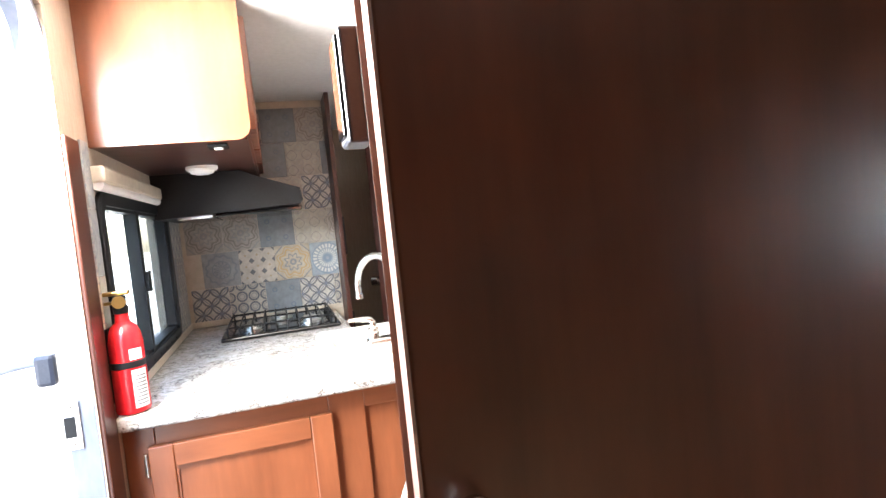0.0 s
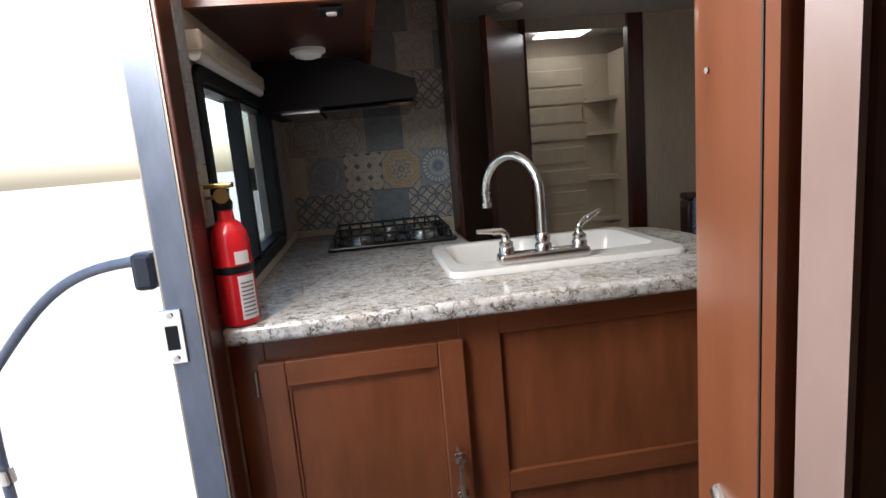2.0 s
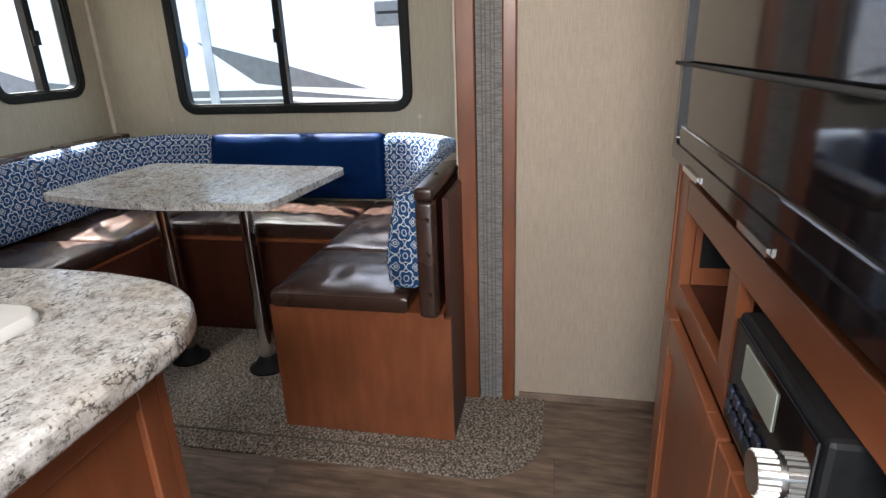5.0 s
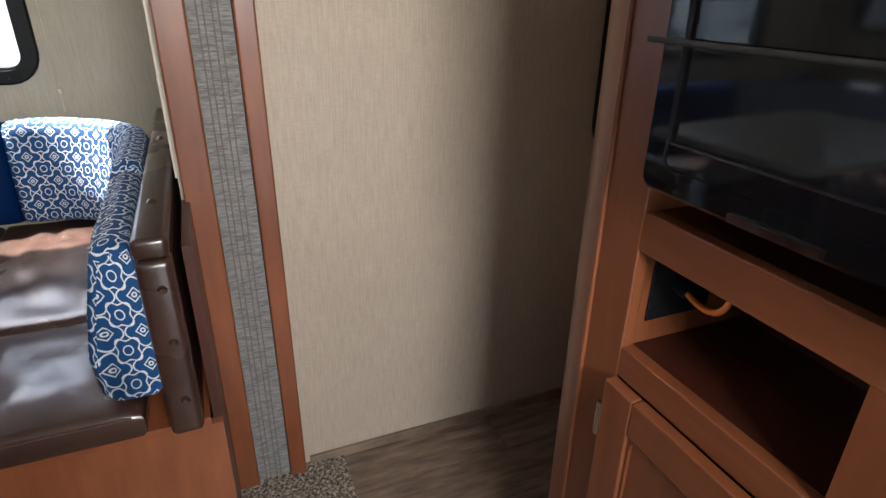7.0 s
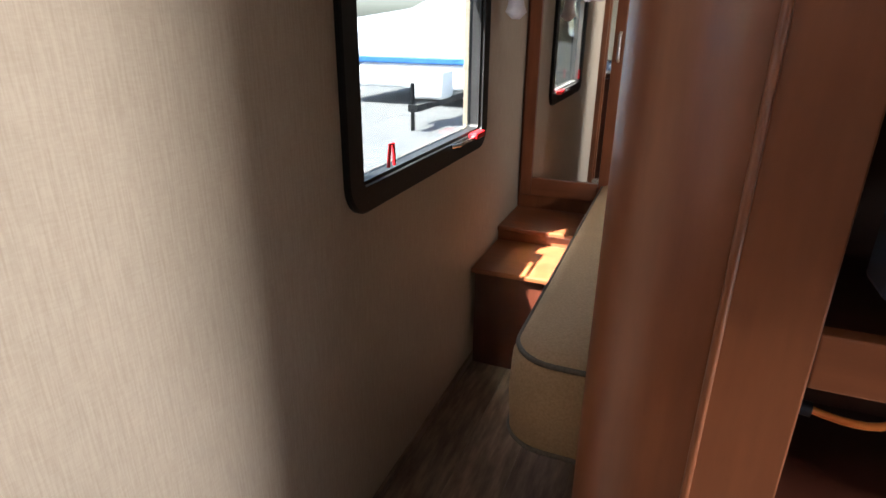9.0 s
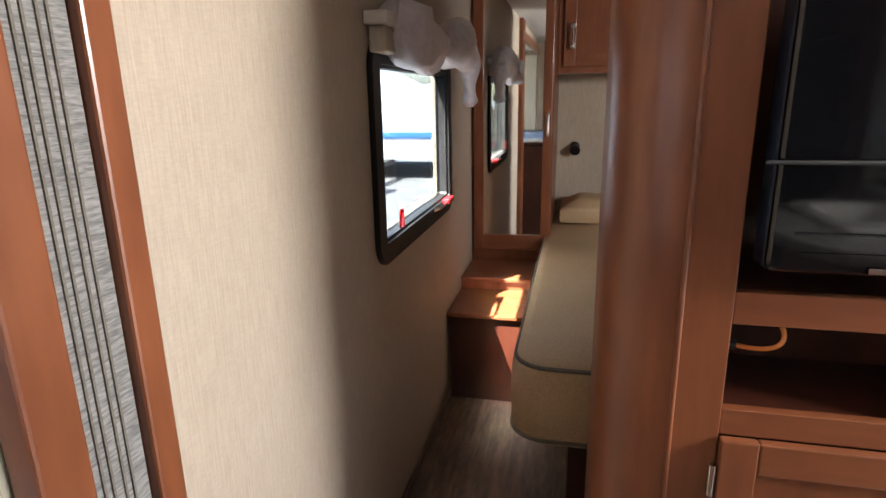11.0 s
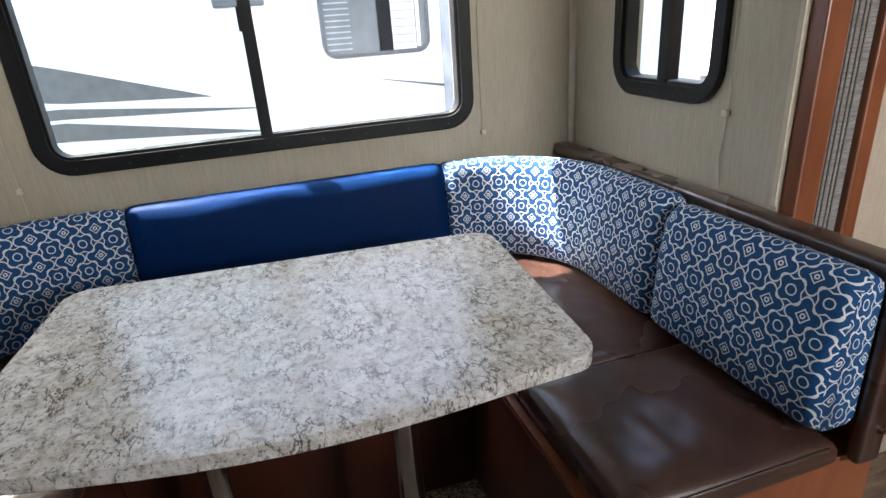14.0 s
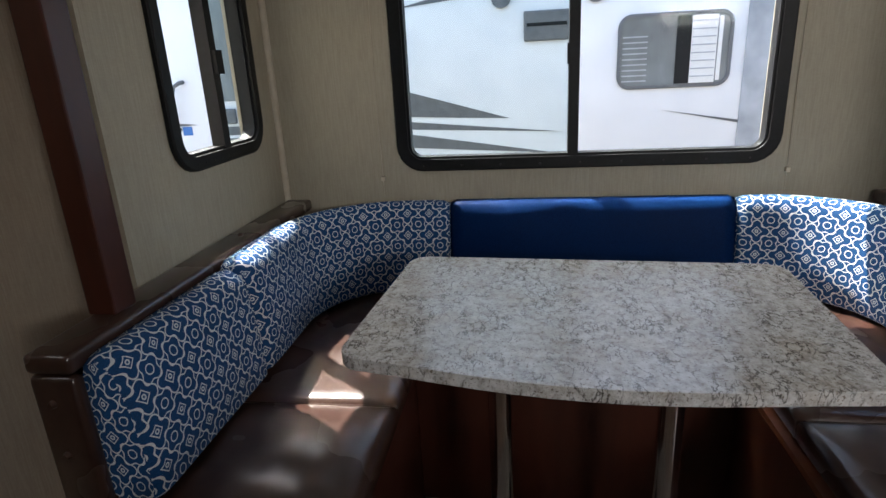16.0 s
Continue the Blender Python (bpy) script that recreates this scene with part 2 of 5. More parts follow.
def lattice(name):
    """White ogee lattice with ovals and small squares printed on blue cloth, by the cloth's own uv in metres."""
    m, n, l, b = tree(name)
    tc, sep = n.new("ShaderNodeTexCoord"), n.new("ShaderNodeSeparateXYZ")
    l.new(tc.outputs["UV"], sep.inputs[0])
    wob = calc(n, l, "MULTIPLY", noise_node(n, l, coords(n, l, (1, 1, 1)), 11, 2), 0.010)
    u = calc(n, l, "MULTIPLY", calc(n, l, "ADD", sep.outputs[0], wob), 1 / 0.074)
    w = calc(n, l, "MULTIPLY", calc(n, l, "ADD", sep.outputs[1], wob), 1 / 0.074)

    def local(x, shift):
        return calc(n, l, "SUBTRACT", calc(n, l, "FRACT", calc(n, l, "ADD", x, 50.5 + shift)), 0.5)

    def size(x, y):
        return calc(n, l, "SQRT", calc(n, l, "ADD", calc(n, l, "MULTIPLY", x, x), calc(n, l, "MULTIPLY", y, y)))

    def band(x, at, half):
        return calc(n, l, "LESS_THAN", calc(n, l, "ABSOLUTE", calc(n, l, "SUBTRACT", x, at)), half)

    def foil(x, y, at, swell, half):
        """A four-lobed outline about a site."""
        c = calc(n, l, "COSINE", calc(n, l, "MULTIPLY", calc(n, l, "ARCTAN2", y, x), 4.0))
        return band(calc(n, l, "ADD", size(x, y), calc(n, l, "MULTIPLY", c, swell)), at, half)

    du, dw, cu, cw = local(u, 0.0), local(w, 0.0), local(u, 0.5), local(w, 0.5)
    au, aw = calc(n, l, "ABSOLUTE", du), calc(n, l, "ABSOLUTE", dw)
    lines = calc(n, l, "MAXIMUM", foil(du, dw, 0.40, -0.075, 0.022), foil(cu, cw, 0.345, 0.070, 0.021))
    rings = band(size(cu, cw), 0.130, 0.018)
    squares = calc(n, l, "MAXIMUM", band(calc(n, l, "ADD", au, aw), 0.185, 0.022), band(size(du, dw), 0.055, 0.020))
    f = calc(n, l, "MAXIMUM", calc(n, l, "MAXIMUM", lines, rings), squares)
    weave = noise_node(n, l, coords(n, l, (1, 1, 1)), 500, 2)
    blue = ramp(n, l, weave, [(0.3, (0.006, 0.038, 0.11)), (0.7, (0.012, 0.068, 0.19))])
    white = ramp(n, l, weave, [(0.3, (0.50, 0.52, 0.52)), (0.7, (0.66, 0.68, 0.68))])
    l.new(mix(n, l, f, blue, white), b.inputs["Base Color"])
    b.inputs["Roughness"].default_value = 0.7
    bump(n, l, b, noise_node(n, l, coords(n, l, (1, 1, 1)), 14, 3), 0.25, 0.012)
    return m


LATTICE = lattice("blue_lattice_cloth")
for cloth, gloss in ((LATTICE, 0.15), (BLUE, 0.04), (BLACK, 0.25)):
    cloth.node_tree.nodes["Principled BSDF"].inputs["Specular IOR Level"].default_value = gloss


def plank_mat(name):
    m, n, l, b = tree(name)
    oi = n.new("ShaderNodeObjectInfo")
    tc, add, mp = n.new("ShaderNodeTexCoord"), n.new("ShaderNodeVectorMath"), n.new("ShaderNodeMapping")
    l.new(tc.outputs["Object"], add.inputs[0])
    comb = n.new("ShaderNodeCombineXYZ")
    l.new(calc(n, l, "MULTIPLY", oi.outputs["Random"], 31.0), comb.inputs[1])
    l.new(comb.outputs[0], add.inputs[1])
    mp.inputs["Scale"].default_value = (8, 1.3, 1)
    l.new(add.outputs[0], mp.inputs["Vector"])
    f = noise_node(n, l, mp.outputs[0], 4.5, 8, 0.62)
    col = ramp(n, l, f, [(0.28, (0.080, 0.053, 0.037)), (0.5, (0.20, 0.143, 0.102)), (0.72, (0.35, 0.26, 0.195))])
    tone = ramp(n, l, oi.outputs["Random"], [(0.0, (0.72, 0.70, 0.69)), (1.0, (1.0, 0.98, 0.96))])
    l.new(mix(n, l, 1.0, col, tone, "MULTIPLY"), b.inputs["Base Color"])
    b.inputs["Roughness"].default_value = 0.42
    bump(n, l, b, f, 0.12, 0.001)
    return m


PLANK = plank_mat("vinyl_plank")


def tile_mat(kind, ground, ink, ink2):
    """Printed encaustic tile: a figure drawn by distances from the tile's own centre."""
    m, n, l, b = tree("tile_" + kind)
    tc, sep = n.new("ShaderNodeTexCoord"), n.new("ShaderNodeSeparateXYZ")
    l.new(tc.outputs["Object"], sep.inputs[0])
    x, y = calc(n, l, "MULTIPLY", sep.outputs[0], 12.5), calc(n, l, "MULTIPLY", sep.outputs[1], 12.5)
    r = calc(n, l, "SQRT", calc(n, l, "ADD", calc(n, l, "MULTIPLY", x, x), calc(n, l, "MULTIPLY", y, y)))
    ang = calc(n, l, "ARCTAN2", y, x)

    def near(v, at, half):
        return calc(n, l, "LESS_THAN", calc(n, l, "ABSOLUTE", calc(n, l, "SUBTRACT", v, at)), half)

    def top(*v):
        out = v[0]
        for q in v[1:]:
            out = calc(n, l, "MAXIMUM", out, q)
        return out

    def cells(k):
        fx = calc(n, l, "ABSOLUTE", calc(n, l, "SUBTRACT", calc(n, l, "FRACT", calc(n, l, "ADD", calc(n, l, "MULTIPLY", x, k), 50.0)), 0.5))
        fy = calc(n, l, "ABSOLUTE", calc(n, l, "SUBTRACT", calc(n, l, "FRACT", calc(n, l, "ADD", calc(n, l, "MULTIPLY", y, k), 50.0)), 0.5))
        return fx, fy

    zero = calc(n, l, "MULTIPLY", x, 0.0)
    f1, f2 = zero, zero
    if kind == "petal":
        fx, fy = cells(1.0)
        e = calc(n, l, "MULTIPLY", calc(n, l, "SUBTRACT", fx, fy), 1.0)
        d1 = calc(n, l, "SQRT", calc(n, l, "ADD", calc(n, l, "POWER", fx, 2.0), calc(n, l, "POWER", calc(n, l, "SUBTRACT", fy, 0.5), 2.0)))
        d2 = calc(n, l, "SQRT", calc(n, l, "ADD", calc(n, l, "POWER", fy, 2.0), calc(n, l, "POWER", calc(n, l, "SUBTRACT", fx, 0.5), 2.0)))
        f1 = top(near(d1, 0.5, 0.045), near(d2, 0.5, 0.045), near(calc(n, l, "ADD", fx, fy), 0.08, 0.07))
        f2 = near(e, 0.0, 0.04)
    elif kind == "ring":
        fx, fy = cells(1.5)
        d = calc(n, l, "SQRT", calc(n, l, "ADD", calc(n, l, "MULTIPLY", fx, fx), calc(n, l, "MULTIPLY", fy, fy)))
        f1 = near(d, 0.40, 0.075)
        f2 = near(d, 0.22, 0.04)
    elif kind == "diamond":
        fx, fy = cells(1.5)
        s = calc(n, l, "ADD", fx, fy)
        f1 = calc(n, l, "LESS_THAN", s, 0.26)
        f2 = near(s, 0.94, 0.06)
    elif kind in ("star", "medal"):
        w = calc(n, l, "MULTIPLY", calc(n, l, "COSINE", calc(n, l, "MULTIPLY", ang, 8.0)), 0.09)
        rr = calc(n, l, "ADD", r, w)
        f1 = top(near(rr, 0.72, 0.05), near(rr, 0.9, 0.03))
        f2 = top(near(rr, 0.42, 0.05), near(r, 0.14, 0.06), near(calc(n, l, "ADD", calc(n, l, "ABSOLUTE", x), calc(n, l, "ABSOLUTE", y)), 1.55, 0.05))
    elif kind == "radial":
        spokes = calc(n, l, "GREATER_THAN", calc(n, l, "COSINE", calc(n, l, "MULTIPLY", ang, 24.0)), 0.1)
        ringband = top(near(r, 0.75, 0.11), near(r, 0.45, 0.10))
        f1 = calc(n, l, "MULTIPLY", spokes, ringband)
        f2 = top(near(r, 0.92, 0.025), near(r, 0.18, 0.08))
    elif kind == "scroll":
        w = calc(n, l, "ADD", calc(n, l, "SINE", calc(n, l, "MULTIPLY", x, 7.0)), calc(n, l, "SINE", calc(n, l, "MULTIPLY", y, 7.0)))
        f1 = near(w, 0.5, 0.16)
        f2 = near(w, -1.2, 0.2)
    elif kind == "rosette":
        w = calc(n, l, "COSINE", calc(n, l, "MULTIPLY", ang, 12.0))
        f1 = top(near(calc(n, l, "ADD", r, calc(n, l, "MULTIPLY", w, 0.05)), 0.82, 0.05), near(r, 0.5, 0.03))
        f2 = near(calc(n, l, "ADD", r, calc(n, l, "MULTIPLY", w, 0.12)), 0.3, 0.05)
    else:
        fx, fy = cells(1.0)
        f1 = near(calc(n, l, "SQRT", calc(n, l, "ADD", calc(n, l, "MULTIPLY", fx, fx), calc(n, l, "MULTIPLY", fy, fy))), 0.12, 0.03)
    wear = noise_node(n, l, coords(n, l, (1, 1, 1), "Object"), 30, 5, 0.65)
    g = mix(n, l, ramp(n, l, wear, [(0.35, (0, 0, 0)), (0.7, (1, 1, 1))]), tuple(c * 0.72 for c in ground), ground)
    c = mix(n, l, calc(n, l, "MULTIPLY", f1, 0.85), g, ink)
    c = mix(n, l, calc(n, l, "MULTIPLY", f2, 0.8), c, ink2)
    l.new(c, b.inputs["Base Color"])
    b.inputs["Roughness"].default_value = 0.35
    bump(n, l, b, wear, 0.05, 0.001)
    return m


CREAM, SLATE, INK = (0.50, 0.47, 0.40), (0.20, 0.235, 0.255), (0.07, 0.085, 0.11)
TILES = {
    "petal": tile_mat("petal", (0.52, 0.50, 0.44), INK, (0.16, 0.20, 0.26)),
    "ring": tile_mat("ring", (0.46, 0.43, 0.36), INK, (0.20, 0.21, 0.22)),
    "diamond": tile_mat("diamond", (0.54, 0.50, 0.42), INK, (0.35, 0.27, 0.17)),
    "star": tile_mat("star", (0.48, 0.43, 0.33), (0.42, 0.27, 0.10), (0.15, 0.18, 0.22)),
    "medal": tile_mat("medal", (0.42, 0.40, 0.35), (0.22, 0.20, 0.17), (0.27, 0.27, 0.27)),
    "radial": tile_mat("radial", (0.30, 0.36, 0.40), (0.60, 0.60, 0.56), (0.13, 0.20, 0.27)),
    "scroll": tile_mat("scroll", (0.45, 0.43, 0.36), (0.22, 0.22, 0.22), (0.32, 0.32, 0.30)),
    "rosette": tile_mat("rosette", (0.34, 0.36, 0.36), (0.20, 0.23, 0.26), (0.17, 0.20, 0.24)),
    "plain": tile_mat("plain", SLATE, (0.11, 0.15, 0.20), (0.1, 0.1, 0.1)),
}


# ---------- mesh helpers ----------
def part(name, bm, material, parent=None, label="", smooth=0.0, kind=""):
    """Links a bmesh, given in plan units, as one object."""
    bmesh.ops.recalc_face_normals(bm, faces=bm.faces)
    bm.transform(Matrix.Scale(S, 4))
    me = bpy.data.meshes.new(name)
    bm.to_mesh(me)
    bm.free()
    me.materials.append(material)
    if smooth:
        me.shade_smooth()
        me.set_sharp_from_angle(angle=radians(smooth))
    ob = new(name, me)
    if parent is not None:
        ob.parent = parent
        ob.matrix_parent_inverse = base_of(parent).inverted()
    if label:
        ob["label"] = label
    if kind:
        ob["kind"] = kind
    return ob


def base_of(ob):
    m = ob.matrix_basis.copy()
    if ob.parent is not None:
        m = base_of(ob.parent) @ ob.matrix_parent_inverse @ m
    return m


def thing(name, at, label, category, group=""):
    ob = new(name)
    ob.empty_display_size = 0.05
    ob.location = Vector(at) * S
    return tagged(ob, label, category, group)


def B():
    return bmesh.new()


def box(bm, x0, x1, y0, y1, z0, z1, bev=0.0, seg=2):
    r = bmesh.ops.create_cube(bm, size=1.0)
    vs = r["verts"]
    bmesh.ops.scale(bm, vec=(x1 - x0, y1 - y0, z1 - z0), verts=vs)
    bmesh.ops.translate(bm, vec=((x0 + x1) / 2, (y0 + y1) / 2, (z0 + z1) / 2), verts=vs)
    if bev:
        es = list({e for v in vs for e in v.link_edges})
        bmesh.ops.bevel(bm, geom=es, offset=bev, segments=seg, profile=0.5, affect="EDGES")
    return bm


def bx(*a, **k):
    return box(B(), *a, **k)


def cyl(bm, a, b, r0, r1=None, seg=20):
    a, b = Vector(a), Vector(b)
    d = b - a
    m = Matrix.Translation((a + b) / 2) @ d.to_track_quat("Z", "Y").to_matrix().to_4x4()
    bmesh.ops.create_cone(bm, cap_ends=True, segments=seg, radius1=r0, radius2=r0 if r1 is None else r1, depth=d.length, matrix=m)
    return bm


def lathe(bm, cx, cy, prof, seg=28):
    rings = [[bm.verts.new((cx + r * math.cos(2 * math.pi * i / seg), cy + r * math.sin(2 * math.pi * i / seg), z)) for i in range(seg)] for r, z in prof]
    for a, b in zip(rings, rings[1:]):
        for i in range(seg):
            bm.faces.new((a[i], a[(i + 1) % seg], b[(i + 1) % seg], b[i]))
    bm.faces.new(rings[0])
    bm.faces.new(rings[-1])
    return bm


def tube(bm, pts, r, seg=12):
    pts = [Vector(p) for p in pts]
    rings, up = [], None
    for i, p in enumerate(pts):
        d = (pts[min(i + 1, len(pts) - 1)] - pts[max(i - 1, 0)]).normalized()
        if up is None:
            up = d.orthogonal().normalized()
        up = (up - d * up.dot(d)).normalized()
        s = d.cross(up)
        rings.append([bm.verts.new(p + (up * math.cos(2 * math.pi * k / seg) + s * math.sin(2 * math.pi * k / seg)) * r) for k in range(seg)])
    for a, b in zip(rings, rings[1:]):
        for i in range(seg):
            bm.faces.new((a[i], a[(i + 1) % seg], b[(i + 1) % seg], b[i]))
    bm.faces.new(rings[0])
    bm.faces.new(rings[-1])
    return bm


def bez(p0, p1, p2, p3, n=14):
    p0, p1, p2, p3 = map(Vector, (p0, p1, p2, p3))
    return [p0 * (1 - t) ** 3 + p1 * 3 * t * (1 - t) ** 2 + p2 * 3 * t * t * (1 - t) + p3 * t ** 3 for t in (i / n for i in range(n + 1))]


def rrect(u0, u1, v0, v1, r, seg=6):
    r = max(1e-4, min(r, (u1 - u0) / 2 - 1e-4, (v1 - v0) / 2 - 1e-4))
    out = []
    for cu, cv, a0 in ((u1 - r, v1 - r, 0), (u0 + r, v1 - r, 90), (u0 + r, v0 + r, 180), (u1 - r, v0 + r, 270)):
        for i in range(seg + 1):
            a = radians(a0 + 90 * i / seg)
            out.append((cu + r * math.cos(a), cv + r * math.sin(a)))
    return out


def to3(axis, u, v, d):
    return {"x": (d, u, v), "y": (u, d, v), "z": (u, v, d)}[axis]


def loft(bm, loops, cap0=False, cap1=False, closed=False):
    rs = [[bm.verts.new(p) for p in lp] for lp in loops]
    n = len(rs[0])
    pairs = list(zip(rs, rs[1:])) + ([(rs[-1], rs[0])] if closed else [])
    for a, b in pairs:
        for i in range(n):
            bm.faces.new((a[i], a[(i + 1) % n], b[(i + 1) % n], b[i]))
    if cap0:
        bm.faces.new(rs[0])
    if cap1:
        bm.faces.new(rs[-1])
    return bm


def ring(bm, axis, u0, u1, v0, v1, w, r, d0, d1, lip=0.0):
    """A rounded rectangular frame of width w between depths d0 and d1."""
    o = rrect(u0, u1, v0, v1, r)
    i = rrect(u0 + w, u1 - w, v0 + w, v1 - w, max(r - w, 0.012))
    e = 0.004
    o2 = rrect(u0 + e, u1 - e, v0 + e, v1 - e, r)
    return loft(bm, [[to3(axis, *p, d0) for p in o], [to3(axis, *p, d1 - (e if d1 > d0 else -e)) for p in o], [to3(axis, *p, d1) for p in o2],
                     [to3(axis, *p, d1) for p in i], [to3(axis, *p, d0) for p in i]], closed=True)


def slab(axis, d0, d1, u0, u1, v0, v1, holes=()):
    """A wall between depths d0 and d1 with rectangular openings."""
    bm = B()
    us = sorted({u0, u1, *(h[0] for h in holes), *(h[1] for h in holes)})
    vs = sorted({v0, v1, *(h[2] for h in holes), *(h[3] for h in holes)})
    for a, b in zip(us, us[1:]):
        for c, d in zip(vs, vs[1:]):
            mu, mv = (a + b) / 2, (c + d) / 2
            if any(h[0] < mu < h[1] and h[2] < mv < h[3] for h in holes):
                continue
            p, q = to3(axis, a, c, d0), to3(axis, b, d, d1)
            box(bm, *(w for k in range(3) for w in sorted((p[k], q[k]))))
    bmesh.ops.remove_doubles(bm, verts=bm.verts, dist=1e-5)
    return bm


def prism(bm, pts, z0, z1, bev=0.0, hole=None, axis="z"):
    """A flat outline (with an optional hole) given thickness."""
    def loop(ps, d):
        vs = [bm.verts.new(to3(axis, *p, d)) for p in ps]
        return vs, [bm.edges.new((vs[i], vs[(i + 1) % len(vs)])) for i in range(len(vs))]
    edges = loop(pts, z1)[1] + (loop(hole, z1)[1] if hole else [])
    fs = [g for g in bmesh.ops.triangle_fill(bm, edges=edges, use_beauty=True)["geom"] if isinstance(g, bmesh.types.BMFace)]
    ex = bmesh.ops.extrude_face_region(bm, geom=fs)
    vs = [g for g in ex["geom"] if isinstance(g, bmesh.types.BMVert)]
    d = to3(axis, 0, 0, z0 - z1)
    bmesh.ops.translate(bm, vec=d, verts=vs)
    return bm


def structure(name, bm, material, label, smooth=0.0):
    return tagged(part(name, bm, material, None, "", smooth), label, "", "", "structure")


def text_bar(bm, axis, u0, u1, v0, v1, d0, d1):
    p, q = to3(axis, u0, v0, d0), to3(axis, u1, v1, d1)
    return box(bm, *(w for k in range(3) for w in sorted((p[k], q[k]))))

# ---------- plan ----------
XL, XR = 0.30, 2.58            # side walls of the caravan
YB, YF, YT, YS = -0.95, 1.27, 3.455, 4.28
ZC = 1.83
XS, YS0, YS1, ZS = 3.39, 2.038, 3.95, 1.72   # slide-out

structure("ceiling", slab("z", ZC, ZC + 0.06, XL - 0.1, XR + 0.1, YB - 0.1, 5.1, [(1.24, 1.55, 3.40, 3.69)]), CEIL, "white vinyl caravan ceiling")
structure("wall_west", slab("x", XL - 0.06, XL, YB, 5.0, 0, ZC, [(1.487, 2.09, 0.0, 1.74), (2.30, 3.12, 0.92, 1.345)]), PAPERWALL, "beige textured wallpaper side wall with the entry doorway")
structure("wall_east", slab("x", XR, XR + 0.05, YB, 5.0, 0, ZC, [(YS0 - 0.06, YS1 + 0.04, 0.0, ZS), (0.23, 0.97, 0.86, 1.33)]), PAPERWALL, "beige textured wallpaper side wall with bedroom window")
structure("wall_south", slab("y", YB - 0.05, YB, XL - 0.06, XR + 0.05, 0, ZC), PAPERWALL, "beige bedroom end wall")
structure("wall_bathroom", slab("y", YS, YS + 0.03, XL, XR, 0, ZC, [(1.56, 2.16, 0.0, 1.76)]), PAPERWALL, "beige wall with the open bathroom doorway")
structure("wall_slide_east", slab("x", XS, XS + 0.05, YS0 - 0.05, YS1 + 0.05, 0, ZS, [(2.42, 3.52, 0.945, 1.56)]), SAGE, "beige slide-out wall round the wide window")
structure("wall_slide_south", slab("y", YS0 - 0.05, YS0, XR, XS, 0, ZS, [(2.79, 3.12, 1.05, 1.50)]), SAGE, "pale sage slide-out side wall")
structure("wall_slide_north", slab("y", YS1, YS1 + 0.05, XR, XS, 0, ZS, [(2.82, 3.23, 1.06, 1.50)]), SAGE, "pale sage slide-out side wall")
structure("ceiling_slide", bx(XR, XS + 0.05, YS0 - 0.05, YS1 + 0.05, ZS, ZS + 0.05), CEIL, "white slide-out ceiling")
for nm, y in (("trim_corner_south", YS0), ("trim_corner_north", YS1)):
    bm = B()
    cyl(bm, (XS - 0.006, y + (0.006 if y < 3 else -0.006), 0.7), (XS - 0.006, y + (0.006 if y < 3 else -0.006), ZS), 0.012, seg=10)
    structure(nm, bm, CAULK, "cream corner beading", 40)
structure("ground", bx(-250, 250, -250, 250, -0.80, -0.72), ASPHALT, "grey asphalt storage yard")


def window(name, axis, d, u0, u1, v0, v1, w, r, sign, mull=None, label="", tints=(GLASS, GLASS_TINT)):
    """sign: the way into the room along the axis."""
    ob = structure(name, ring(B(), axis, u0, u1, v0, v1, w, r, d - 0.03 * sign, d + 0.014 * sign), BLACK, label, 35)
    part("inner_frame", ring(B(), axis, u0 + w - 0.004, u1 - w + 0.004, v0 + w - 0.004, v1 - w + 0.004, 0.012, max(r - w, 0.02), d - 0.035 * sign, d + 0.004 * sign), BLACK, ob, "", 35)
    iu0, iu1, iv0, iv1 = u0 + w, u1 - w, v0 + w, v1 - w

    def strip(a, b, c, e, d0, d1):
        p, q = to3(axis, a, c, d0), to3(axis, b, e, d1)
        return bx(*(z for k in range(3) for z in sorted((p[k], q[k]))))
    cuts = [iu0, iu1] if mull is None else [iu0, mull, iu1]
    for i, (a, b) in enumerate(zip(cuts, cuts[1:])):
        dd = d - (0.022 + 0.006 * i) * sign
        g = part("pane", strip(a + 0.004, b - 0.004, iv0 + 0.004, iv1 - 0.004, dd, dd - 0.003 * sign), tints[i], ob)
        g.visible_shadow = False
    if mull is not None:
        part("mullion", strip(mull - 0.016, mull + 0.016, iv0 - 0.002, iv1 + 0.002, d - 0.03 * sign, d + 0.008 * sign), BLACK, ob)
        part("latch", strip(mull - 0.012, mull + 0.022, (iv0 + iv1) / 2 - 0.03, (iv0 + iv1) / 2 + 0.03, d + 0.008 * sign, d + 0.02 * sign), BLACK, ob, "black sliding window latch")
    for k in range(9):
        uu = u0 + r + (u1 - u0 - 2 * r) * k / 8
        q = [to3(axis, uu, v0 + w * 0.45, d + e * sign) for e in (0.0135, 0.0155)]
        part("screw", cyl(B(), *q, 0.0035, 0.003, 8), RUBBER, ob)
    return ob


